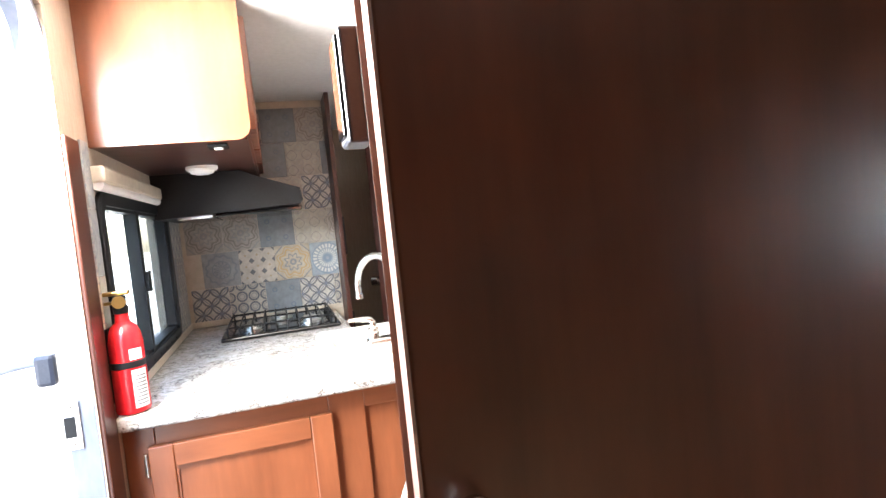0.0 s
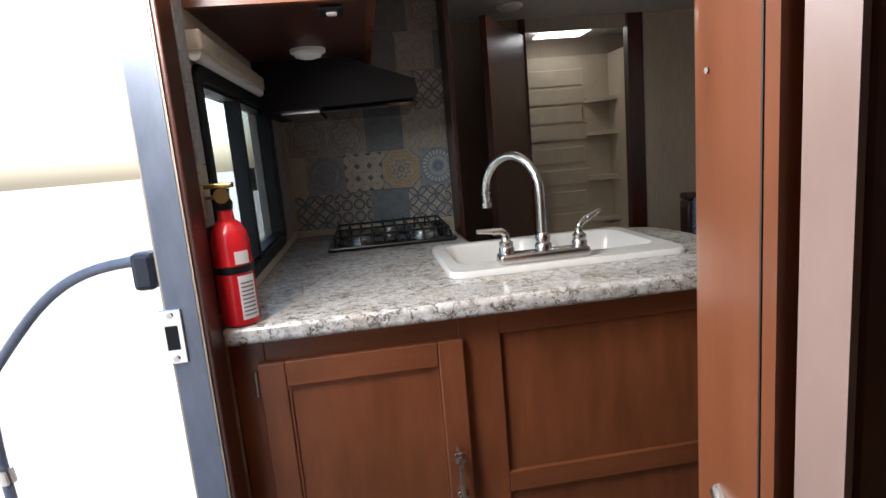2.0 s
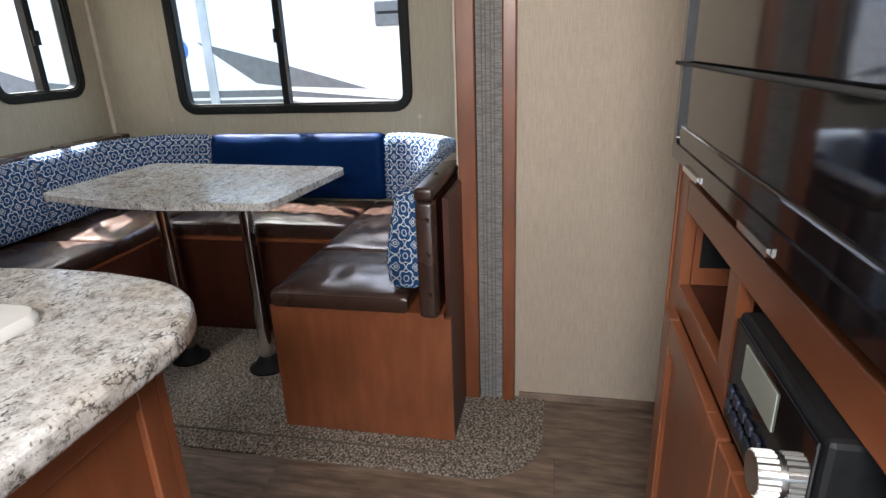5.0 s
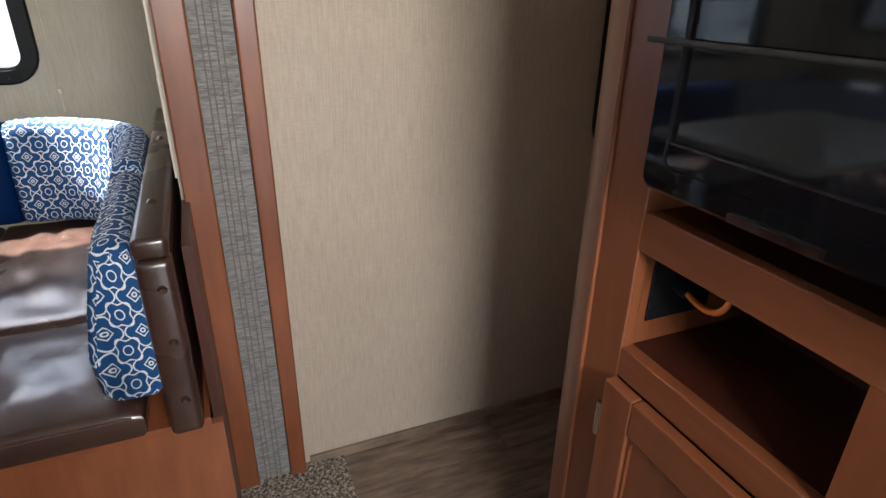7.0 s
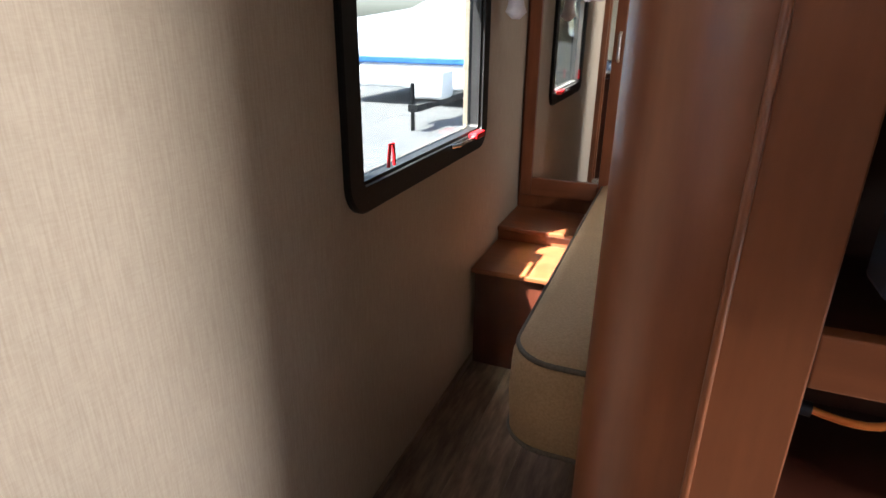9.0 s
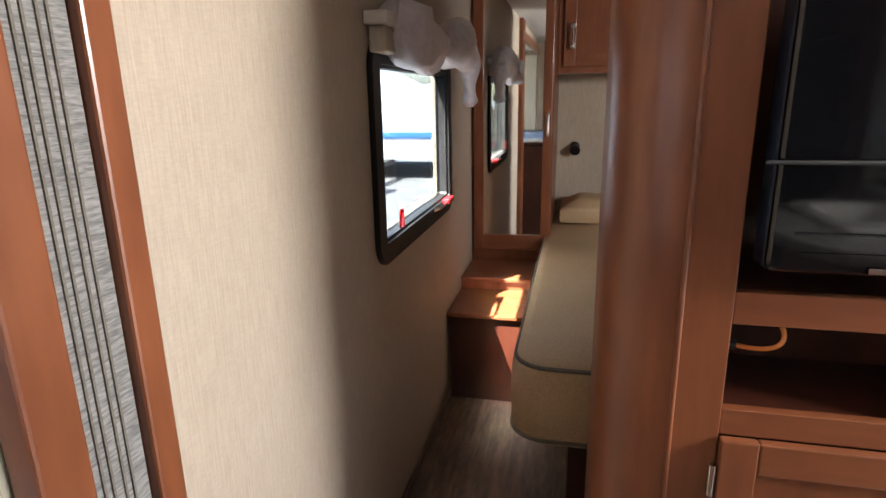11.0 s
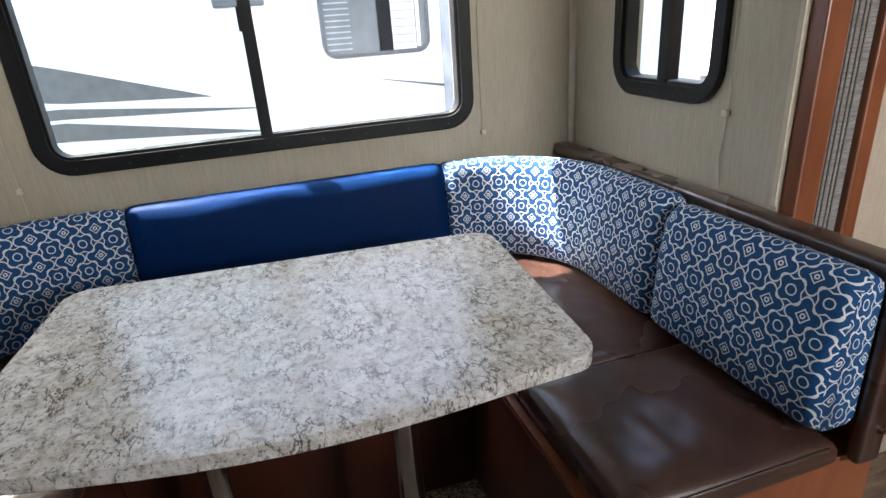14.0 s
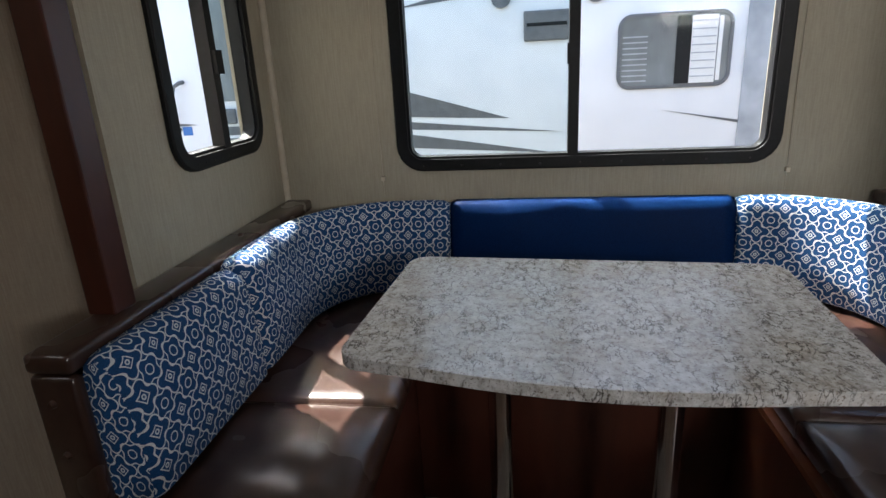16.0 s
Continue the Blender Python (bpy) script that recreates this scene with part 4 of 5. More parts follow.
part("tray", bx(1.36, 2.34, YS + 0.05, 4.90, 0.0, 0.12, bev=0.01), SHOWER, sh)
for k, z in enumerate((0.55, 0.70, 0.85, 1.0, 1.15, 1.27, 1.39, 1.51)):
    part("molded_course", bx(1.42, 2.14 - 0.03 * (k % 2), 4.852, 4.861, z, z + 0.105, bev=0.004), SHOWER, sh)
for z in (0.62, 0.90, 1.20, 1.42):
    bm = B()
    prism(bm, [(2.30, 4.86), (2.12, 4.86), (2.13, 4.83), (2.20, 4.76), (2.30, 4.73)], z - 0.03, z)
    part("shelf", bm, SHOWER, sh, "corner soap shelf")
# Added emissive panel, gives the daylight of the shower skylight.
part("glow_panel", bx(1.75, 2.05, 4.5, 4.72, 1.795, 1.805), GLOW, sh, "glowing panel in place of skylight daylight")
structure("wall_shower_back", slab("y", 4.95, 5.0, XL - 0.06, XR + 0.05, 0, ZC), PAPERWALL, "bathroom end wall")
van = thing("vanity", (1.2, 4.5, 0), "small white topped bathroom vanity", "vanity")
part("body", bx(XL + 0.002, 1.30, YS + 0.15, 4.94, 0, 0.72), WOOD_DARK, van)
part("top", bx(XL + 0.002, 1.33, YS + 0.13, 4.945, 0.7205, 0.75, bev=0.008), WHITE, van)

# ceiling fittings
vent = thing("roof_vent", (1.395, 3.545, ZC), "square roof vent with a lid that glows in place of daylight", "roof vent")
part("frame", ring(B(), "z", 1.21, 1.58, 3.37, 3.72, 0.035, 0.03, ZC + 0.02, ZC - 0.012), WHITE, vent, "white vent frame", 35)
# Opaque lid, lit by its own emission rather than the sky.
part("lid", bx(1.24, 1.55, 3.40, 3.69, ZC + 0.07, ZC + 0.08), GLOW, vent, "translucent lid with emission for daylight")
cl = thing("ceiling_light", (1.40, 3.95, ZC), "flat round white ceiling light", "lamp")
part("body", lathe(B(), 1.40, 3.95, [(0.065, ZC - 0.0005), (0.065, ZC - 0.008), (0.05, ZC - 0.02), (0.002, ZC - 0.022)]), LIGHT, cl, "", 50)


# ---------- television unit ----------
TY = 1.507
tvu = thing("tv_cabinet", (1.4, 1.4, 0), "cherry wood television cabinet with open shelf and rounded corner post", "cabinet")
bm = B()
prism(bm, [(0.905, 1.278), (0.785, 1.278), (0.789, 1.295), (0.794, 1.315), (0.803, 1.350), (0.812, 1.378), (0.825, 1.404), (0.838, 1.425), (0.852, 1.444), (0.870, 1.462), (0.888, 1.478), (0.91, TY)], 0, ZC - 0.002)
part("end_post", bm, WOOD, tvu, "rounded wood end post", 35)
part("post_seam", cyl(B(), (0.7885, 1.292, 0), (0.7885, 1.292, ZC - 0.003), 0.0012, seg=6), RUBBER, tvu)
# Back panel coloured darker than the cherry to carry the recess shade.
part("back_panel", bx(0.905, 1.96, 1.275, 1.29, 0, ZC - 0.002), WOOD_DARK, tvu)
for a, c, e, f in ((0.9105, 1.10, 0, ZC - 0.002), (1.855, 1.928, 0, ZC - 0.002)):
    part("stile", bx(a, c, TY - 0.02, TY, e, f, bev=0.002), WOOD, tvu)
for a, c, e, f in ((1.10, 1.855, 0.897, 0.948), (1.10, 1.855, 0.712, 0.757), (1.10, 1.855, 0.0, 0.07), (1.10, 1.855, 1.56, ZC - 0.002)):
    part("rail", bx(a, c, TY - 0.02, TY - 0.0005, e, f, bev=0.002), WOOD_H, tvu)
part("stile", bx(1.53, 1.575, TY - 0.02, TY - 0.001, 0.757, 0.897), WOOD, tvu)
# Shelves hold the shade of the compartment in their dark colour.
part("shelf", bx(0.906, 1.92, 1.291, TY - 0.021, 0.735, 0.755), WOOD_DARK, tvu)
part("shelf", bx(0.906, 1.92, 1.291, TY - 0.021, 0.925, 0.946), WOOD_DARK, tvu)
part("inner_side", bx(1.857, 1.872, 1.291, TY - 0.021, 0.756, ZC - 0.003), WOOD, tvu)
for a in (1.47, 1.08):
    shaker(tvu, "y", TY, a, a + 0.385, 0.06, 0.712, 1)
part("hinge", cyl(B(), (1.862, TY + 0.012, 0.61), (1.862, TY + 0.012, 0.665), 0.006, seg=10), STEEL, tvu, "nickel hinge", 40)
bm = B()
post = [(1.928, TY)] + [(1.928 + 0.115 * math.sin(a), TY - 0.115 + 0.115 * math.cos(a)) for a in (radians(d) for d in range(10, 91, 10))] + [(2.043, 1.255), (1.928, 1.255)]
prism(bm, post, 0, ZC - 0.002)
part("corner_post", bm, WOOD, tvu, "rounded glossy wood corner post", 35)
part("post_bead", cyl(B(), (1.928, TY + 0.001, 0), (1.928, TY + 0.001, ZC - 0.003), 0.004, seg=8), WOOD, tvu, "", 60)
for z in (0.55, 0.9, 1.2):
    part("screw", cyl(B(), (0.808, 1.36, z), (0.8045, 1.36, z), 0.0018, seg=8), STEEL, tvu)

tv = thing("television", (1.46, 1.53, 0.99), "glossy black flat television strapped into the cabinet", "television")
TX0, TX1, TZ0, TZ1 = 1.128, 1.832, 0.992, 1.44
part("back_shell", bx(TX0, TX1, 1.478, 1.532, TZ0, TZ1, bev=0.006), NAVY, tv, "dark blue plastic side with label")
part("bezel", ring(B(), "y", TX0 + 0.001, TX1 - 0.001, TZ0 + 0.001, TZ1, 0.028, 0.012, 1.5325, 1.545), GLOSS, tv, "glossy black bezel", 35)
part("screen", bx(TX0 + 0.026, TX1 - 0.026, 1.5326, 1.538, TZ0 + 0.055, TZ1 - 0.026), GLOSS, tv, "dark reflecting screen")
part("chin", bx(TX0 + 0.027, TX1 - 0.027, 1.5327, 1.5425, TZ0 + 0.027, TZ0 + 0.056, bev=0.003), GLOSS, tv)
for a in (1.34, 1.62):
    part("bracket_clip", bx(a, a + 0.09, 1.5455, 1.549, TZ0 + 0.004, TZ0 + 0.012), CHROME, tv, "silver clip")
part("strap", bx(TX0 - 0.008, TX1 + 0.018, 1.546, 1.549, 1.139, 1.145, bev=0.002), RUBBER, tv, "black retaining strap")
part("label_plate", bx(TX0 - 0.002, TX0 - 0.0002, 1.494, 1.514, 1.018, 1.088), BLACK, tv, "black serial label")
for k, body in enumerate(("Model #  NB-26L450A11  RevA", "Serial #  10J2086905056")):
    cu = bpy.data.curves.new("label_text", "FONT")
    cu.body, cu.size, cu.extrude = body, 0.0036 * S, 0.0001
    ob = new("label_text", cu)
    me = bpy.data.meshes.new_from_object(ob.evaluated_get(bpy.context.evaluated_depsgraph_get()))
    bpy.data.objects.remove(ob)
    ob = new("label_text", me)
    me.materials.append(WHITE)
    me.transform(Matrix.Translation(Vector((TX0 - 0.0025, 1.499 + 0.008 * k, 1.083)) * S) @ Matrix(((0, 0, -1, 0), (0, -1, 0, 0), (-1, 0, 0, 0), (0, 0, 0, 1))).to_4x4())
    ob.parent = tv
    ob.matrix_parent_inverse = base_of(tv).inverted()

rad = thing("car_stereo", (1.34, 1.50, 0.82), "black stereo head unit with silver volume knob in the cabinet front", "stereo")
RX0, RX1, RZ0, RZ1 = 1.225, 1.45, 0.76, 0.896
part("body", bx(RX0, RX1, TY - 0.06, 1.527, RZ0, RZ1, bev=0.006), BLACK, rad)
part("face", bx(RX0 + 0.006, RX1 - 0.006, 1.5272, 1.531, RZ0 + 0.006, RZ1 - 0.006, bev=0.002), GLOSS, rad)
part("display", bx(1.31, 1.40, 1.5312, 1.5325, 0.84, 0.88), LCD, rad, "grey display")
kn = part("knob", cyl(B(), (1.285, 1.531, 0.815), (1.285, 1.552, 0.815), 0.019), STEEL, rad, "silver ribbed knob", 40)
for k in range(20):
    a = 2 * math.pi * k / 20
    cyl_b = cyl(B(), (1.285 + 0.019 * math.cos(a), 1.534, 0.815 + 0.019 * math.sin(a)), (1.285 + 0.019 * math.cos(a), 1.551, 0.815 + 0.019 * math.sin(a)), 0.0018, seg=6)
    part("rib", cyl_b, WHITE, kn)
for i in range(5):
    for j in range(2):
        part("button", bx(1.325 + i * 0.022, 1.341 + i * 0.022, 1.5312, 1.536, 0.785 + j * 0.02, 0.797 + j * 0.02, bev=0.002), NAVY, rad)
part("side_plate", bx(RX0 - 0.0025, RX0 - 0.0003, TY + 0.004, 1.522, 0.775, 0.845), GLOSS, rad)

cab = thing("cable", (1.83, 1.40, 0.87), "orange audio cable plugged into the shelf outlet", "cable")
part("wire", tube(B(), bez((1.832, 1.438, 0.837), (1.775, 1.452, 0.828), (1.745, 1.462, 0.850), (1.772, 1.430, 0.885), 12), 0.004, 8), ORANGE, cab, "", 60)
part("plug", cyl(B(), (1.857, 1.435, 0.838), (1.828, 1.439, 0.836), 0.0075), NAVY, cab, "", 40)
outlet = thing("outlet_plate", (1.85, 1.40, 0.86), "black outlet plate inside the open shelf", "outlet")
part("plate", bx(1.8535, 1.8565, 1.37, 1.475, 0.79, 0.893, bev=0.001), BLACK, outlet)

ctl = thing("door_catch", (0.78, 1.40, 1.36), "small black control box on the cabinet end", "control box")
part("case", bx(0.775, 0.803, 1.335, 1.395, 1.318, 1.435, bev=0.004), NAVY, ctl)
part("front", bx(0.7715, 0.775, 1.342, 1.388, 1.326, 1.428, bev=0.001), GLOSS, ctl, "glossy front face")

dr = thing("bedroom_door", (0.9, 1.25, 0), "dark wood bedroom door folded back against the cabinet", "door")
part("leaf", bx(0.7935, 1.46, 1.2445, 1.272, 0.02, 1.79, bev=0.003), WOOD_DOOR, dr)
part("edge_band", bx(0.790, 0.7935, 1.245, 1.2715, 0.02, 1.79), EDGE, dr, "pale edge band")
kb = part("knob", lathe(B(), 0, 0, [(0.020, 0.0), (0.020, 0.006), (0.009, 0.009), (0.009, 0.018), (0.019, 0.022), (0.0225, 0.031), (0.020, 0.039), (0.004, 0.043)]), STEEL, dr, "worn brass and steel knob", 50)
kb.data.transform(Matrix.Translation(Vector((0.838, 1.2445, 0.957)) * S) @ Matrix.Rotation(radians(90), 4, "X"))
st = part("latch_strap", tube(B(), [(0.803, 1.345, 0.958), (0.788, 1.31, 0.953), (0.780, 1.274, 0.943), (0.783, 1.240, 0.933), (0.816, 1.235, 0.925)], 0.006, 8), STEEL, dr, "bent metal catch strap", 60)
part("rivet", cyl(B(), (0.816, 1.2445, 0.925), (0.816, 1.226, 0.925), 0.011), STEEL, st)

# slide-out trims
for nm, a, c, mt, lb in (("trim_slide_a", 1.855, 1.895, WOOD, "cherry wood slide-out trim"), ("trim_slide_c", 1.975, 2.031, WOOD, "cherry wood slide-out trim")):
    structure(nm, bx(XR - 0.036, XR - 0.001, a, c, 0.008, ZC - 0.003, bev=0.004), mt, lb)
structure("trim_slide_b", bx(XR - 0.022, XR - 0.001, 1.897, 1.973, 0.008, ZC - 0.003), SEAL, "grey woven seal strip of the slide-out")
for k, y in enumerate((1.918, 1.929, 1.944, 1.955)):
    structure("trim_rib_%d" % k, bx(XR - 0.0245, XR - 0.0225, y, y + 0.003, 0.008, ZC - 0.003), PIPING, "dark stitched rib of the seal strip")
structure("trim_slide_edge", bx(XR + 0.001, XR + 0.012, YS0, YS0 + 0.004, 0.83, ZS - 0.001), CAULK, "cream sealing strip beside the slide-out trim")
structure("trim_slide_top", bx(XR - 0.036, XR - 0.001, 1.855, 3.99, ZS - 0.05, ZS + 0.02, bev=0.004), WOOD_H, "cherry wood slide-out head trim")
structure("baseboard", bx(XR - 0.012, XR - 0.001, YB + 0.01, 1.84, 0.002, 0.03, bev=0.003), PLANK, "low wood print baseboard")

# ---------- dinette ----------
bench = []
for nm, y0, y1, lab in (("dinette_bench", YS0 + 0.004, 2.59, "cherry wood dinette bench box"), ("dinette_bench", 3.44, YS1 - 0.004, "cherry wood dinette bench box")):
    b0 = thing(nm, (2.8, (y0 + y1) / 2, 0), lab, "bench", "benches of the dinette")
    part("front_panel", bx(2.302, 2.32, y0 - 0.02 if y0 < 3 else y0, y1, 0.009, 0.432), WOOD, b0)
    # Inner panel darkened in colour for the shade under the table.
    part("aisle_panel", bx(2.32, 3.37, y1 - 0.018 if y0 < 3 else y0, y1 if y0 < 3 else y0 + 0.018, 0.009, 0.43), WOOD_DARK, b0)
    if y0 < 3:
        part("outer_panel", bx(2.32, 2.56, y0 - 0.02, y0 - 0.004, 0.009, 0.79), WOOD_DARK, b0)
    part("seat_board", bx(2.302, 3.37, y0, y1, 0.432, 0.448), WOOD_H, b0)
bb = thing("dinette_bench", (3.2, 3.0, 0), "cherry wood dinette bench box under the wide window", "bench", "benches of the dinette")
# Dark colour here stands in for shade beneath the tabletop.
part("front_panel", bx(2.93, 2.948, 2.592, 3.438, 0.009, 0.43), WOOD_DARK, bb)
part("seat_board", bx(2.93, 3.37, 2.592, 3.438, 0.432, 0.448), WOOD_H, bb)


def pad(bm, x0, x1, y0, y1, z0, z1, puff=0.012, seed=0, crease=0.004):
    """A soft cushion: bevelled slab, swollen in the middle and creased."""
    nx, ny = max(4, int((x1 - x0) / 0.03)), max(4, int((y1 - y0) / 0.03))
    r = 0.02
    loops = []
    def top(u, v):
        e = min(1.0, 5 * u, 5 * (1 - u)) * min(1.0, 5 * v, 5 * (1 - v))
        p = Vector(((x0 + u * (x1 - x0)) * 9, (y0 + v * (y1 - y0)) * 9, seed))
        w = abs(noise.noise(Vector((p.x * 0.5, p.y * 2.2, seed))))
        return z1 + puff * e - crease * (1 - min(1, w * 5)) * e + 0.003 * noise.noise(p)
    grid = [[bm.verts.new((x0 + r + (x1 - x0 - 2 * r) * i / nx, y0 + r + (y1 - y0 - 2 * r) * j / ny, top(i / nx, j / ny))) for j in range(ny + 1)] for i in range(nx + 1)]
    for i in range(nx):
        for j in range(ny):
            bm.faces.new((grid[i][j], grid[i + 1][j], grid[i + 1][j + 1], grid[i][j + 1]))
    rim = [grid[i][0] for i in range(nx + 1)] + [grid[nx][j] for j in range(1, ny + 1)] + [grid[i][ny] for i in range(nx - 1, -1, -1)] + [grid[0][j] for j in range(ny - 1, 0, -1)]
    cx, cy = (x0 + x1) / 2, (y0 + y1) / 2
    prev = rim
    for out_, dz in ((0.7, -0.006), (1.0, -0.02), (1.0, None), (0.6, "b")):
        cur = []
        for v in rim:
            sx = 0 if x0 + r + 1e-6 < v.co.x < x1 - r - 1e-6 else (1 if v.co.x > cx else -1)
            sy = 0 if y0 + r + 1e-6 < v.co.y < y1 - r - 1e-6 else (1 if v.co.y > cy else -1)
            z = z0 + 0.015 if dz is None else (z0 if dz == "b" else z1 + dz)
            cur.append(bm.verts.new((v.co.x + sx * r * out_, v.co.y + sy * r * out_, z)))
        for i in range(len(rim)):
            k = (i + 1) % len(rim)
            bm.faces.new((prev[i], prev[k], cur[k], cur[i]))
        prev = cur
    bm.faces.new(prev)
    return bm


for k, (x0, x1, y0, y1) in enumerate(((2.285, 2.66, 2.145, 2.575), (2.662, 3.36, 2.065, 2.575), (2.285, 2.66, 3.425, 3.855), (2.662, 3.36, 3.425, 3.935), (2.935, 3.36, 2.577, 3.423))):
    c = part("seat_cushion", pad(B(), x0, x1, y0, y1, 0.449, 0.508, 0.016, k * 3.1, 0.013), LEATHER, None, "", 60)
    tagged(c, "creased brown leatherette seat cushion on the dinette bench", "cushion", "seat cushions of the dinette")
    bm = B()
    tube(bm, [(x0 + 0.001, y0 + 0.02, 0.496), (x0 + 0.001, y1 - 0.02, 0.496)], 0.003, 6)
    part("seam", bm, LEATHER, c)


def back_cushion(path, z0, z1, thick, material, label, seed):
    """A padded backrest swept along a plan path; uv in metres along it and up it."""
    pts = [Vector((*p, 0)) for p in path]
    fine = []
    for a, b in zip(pts, pts[1:]):
        n_ = max(1, int((b - a).length / 0.02))
        fine += [a.lerp(b, i / n_) for i in range(n_)]
    fine.append(pts[-1])
    h = z1 - z0
    prof = [(thick * 0.85, 0.0), (-0.008, 0.0), (-0.020, 0.012), (-0.020, h * 0.3), (-0.012, h * 0.6), (0.004, h * 0.88), (0.014, h * 0.965), (0.030, h), (thick * 0.6, h + 0.004), (thick * 0.92, h - 0.002), (thick, h - 0.02), (thick, 0.01)]
    bm = B()
    uv = bm.loops.layers.uv.new("uv")
    rows, s = [], 0.0
    ss = []
    for i, p in enumerate(fine):
        d = (fine[min(i + 1, len(fine) - 1)] - fine[max(i - 1, 0)]).normalized()
        nrm = Vector((d.y, -d.x, 0))
        if i:
            s += (p - fine[i - 1]).length
        ss.append(s)
        e = min(i, len(fine) - 1 - i) * 0.02
        pinch = max(0.0, 1 - e / 0.03)
        row = []
        for o, z in prof:
            puff = 0.010 * noise.noise(Vector((s * 5, z * 7, seed))) if 0.02 < z < h * 0.9 and o < 0.02 else 0
            oo = o + puff + (0.016 * pinch ** 2 if o < thick * 0.5 else 0)
            row.append(bm.verts.new(p + nrm * oo + Vector((0, 0, z0 + z - (0.010 * pinch ** 2 if z > h * 0.9 else 0)))))
        rows.append(row)
    acc, vv = 0.0, [0.0]
    for (o, z), (o2, z2) in zip(prof, prof[1:]):
        acc += math.hypot(o2 - o, z2 - z)
        vv.append(acc)
    m = len(prof)
    for i in range(len(rows) - 1):
        for j in range(m):
            k = (j + 1) % m
            f = bm.faces.new((rows[i][j], rows[i + 1][j], rows[i + 1][k], rows[i][k]))
            for lp, (a, b) in zip(f.loops, ((i, j), (i + 1, j), (i + 1, k), (i, k))):
                lp[uv].uv = (ss[a] * S, vv[b] * S)
    for row, sv in ((rows[0], 0.0), (rows[-1], ss[-1])):
        f = bm.faces.new(row)
        for lp, (o, z) in zip(f.loops, prof):
            lp[uv].uv = ((sv + o) * S, z * S)
    return tagged(part("back_cushion", bm, material, None, "", 70), label, "cushion", "back cushions of the dinette")


FX, FS, FN = 3.292, 2.19, 3.78
def corner(sgn, y_end, fy):
    r = 0.27
    cy = fy + sgn * r
    arcp = [(FX - r + r * math.cos(a), cy - sgn * r * math.sin(a)) for a in (radians(d) for d in range(0, 91, 9))]
    p = [(FX, y_end)] + arcp + [(2.745, fy)]
    return p


ps = corner(1, 2.504, FS)
back_cushion(ps[::-1], 0.532, 0.824, 0.078, LATTICE, "blue and white lattice print corner back cushion", 1.0)
back_cushion([(2.738, FS), (2.296, FS - 0.006)][::-1], 0.530, 0.812, 0.076, LATTICE, "blue and white lattice print end back cushion", 2.0)
pn = corner(-1, 3.374, FN)
back_cushion(pn, 0.532, 0.824, 0.078, LATTICE, "blue and white lattice print corner back cushion", 3.0)
back_cushion([(2.738, FN), (2.296, FN + 0.006)], 0.530, 0.812, 0.076, LATTICE, "blue and white lattice print end back cushion", 4.0)
back_cushion([(FX + 0.006, 2.506), (FX + 0.006, 3.372)], 0.532, 0.824, 0.078, BLUE, "plain royal blue centre back cushion", 5.0)


def arm(y_in, y_out, sgn, lab):
    a = thing("booth_rail", (2.7, (y_in + y_out) / 2, 0.43), lab, "booth rail", "rails of the dinette booth")
    lo, hi = sorted((y_in, y_out))
    part("cap", bx(2.272, XS - 0.005, lo if sgn < 0 else lo + 0.038, hi - 0.038 if sgn < 0 else hi, 0.793, 0.829, bev=0.010, seg=3), LEATHER, a, "padded brown cap", 40)
    part("front_pad", bx(2.272, 2.30, lo if sgn < 0 else lo + 0.038, hi - 0.038 if sgn < 0 else hi, 0.445, 0.79, bev=0.012, seg=3), LEATHER, a, "padded brown front", 40)
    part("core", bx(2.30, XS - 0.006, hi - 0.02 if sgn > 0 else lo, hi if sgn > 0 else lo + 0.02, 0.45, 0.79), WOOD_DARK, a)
    for z in (0.52, 0.64, 0.74):
        part("button", cyl(B(), (2.275, (y_in + y_out) / 2 - sgn * -0.025, z), (2.264, (y_in + y_out) / 2 - sgn * -0.025, z), 0.009, 0.005, 12), LEATHER, a, "", 60)
    for x in (2.45, 2.95):
        part("cap_button", cyl(B(), (x, (y_in + y_out) / 2 + sgn * 0.018, 0.828), (x, (y_in + y_out) / 2 + sgn * 0.018, 0.835), 0.010, 0.005, 12), LEATHER, a, "", 60)
    return a


arm(2.145, 2.052, -1, "brown leatherette covered arm ledge behind the cushions")
arm(3.82, 3.945, 1, "brown leatherette covered arm ledge behind the cushions")

tab = thing("dinette_table", (2.64, 3.0, 0), "granite pattern laminate dinette table on two chrome posts", "table")
to = []
for cx, cy, a0_ in ((0.237, 0.40, 0), (-0.227, 0.40, 90)):
    to += [(cx + 0.05 * math.cos(radians(a0_ + 15 * i)), cy + 0.05 * math.sin(radians(a0_ + 15 * i))) for i in range(7)]
to += [(-0.277 - 0.045 * math.sin(math.pi * (0.38 - y) / 0.76), y) for y in [0.38 - 0.76 * i / 12 for i in range(1, 12)]]
for cx, cy, a0_ in ((-0.227, -0.40, 180), (0.237, -0.40, 270)):
    to += [(cx + 0.05 * math.cos(radians(a0_ + 15 * i)), cy + 0.05 * math.sin(radians(a0_ + 15 * i))) for i in range(7)]
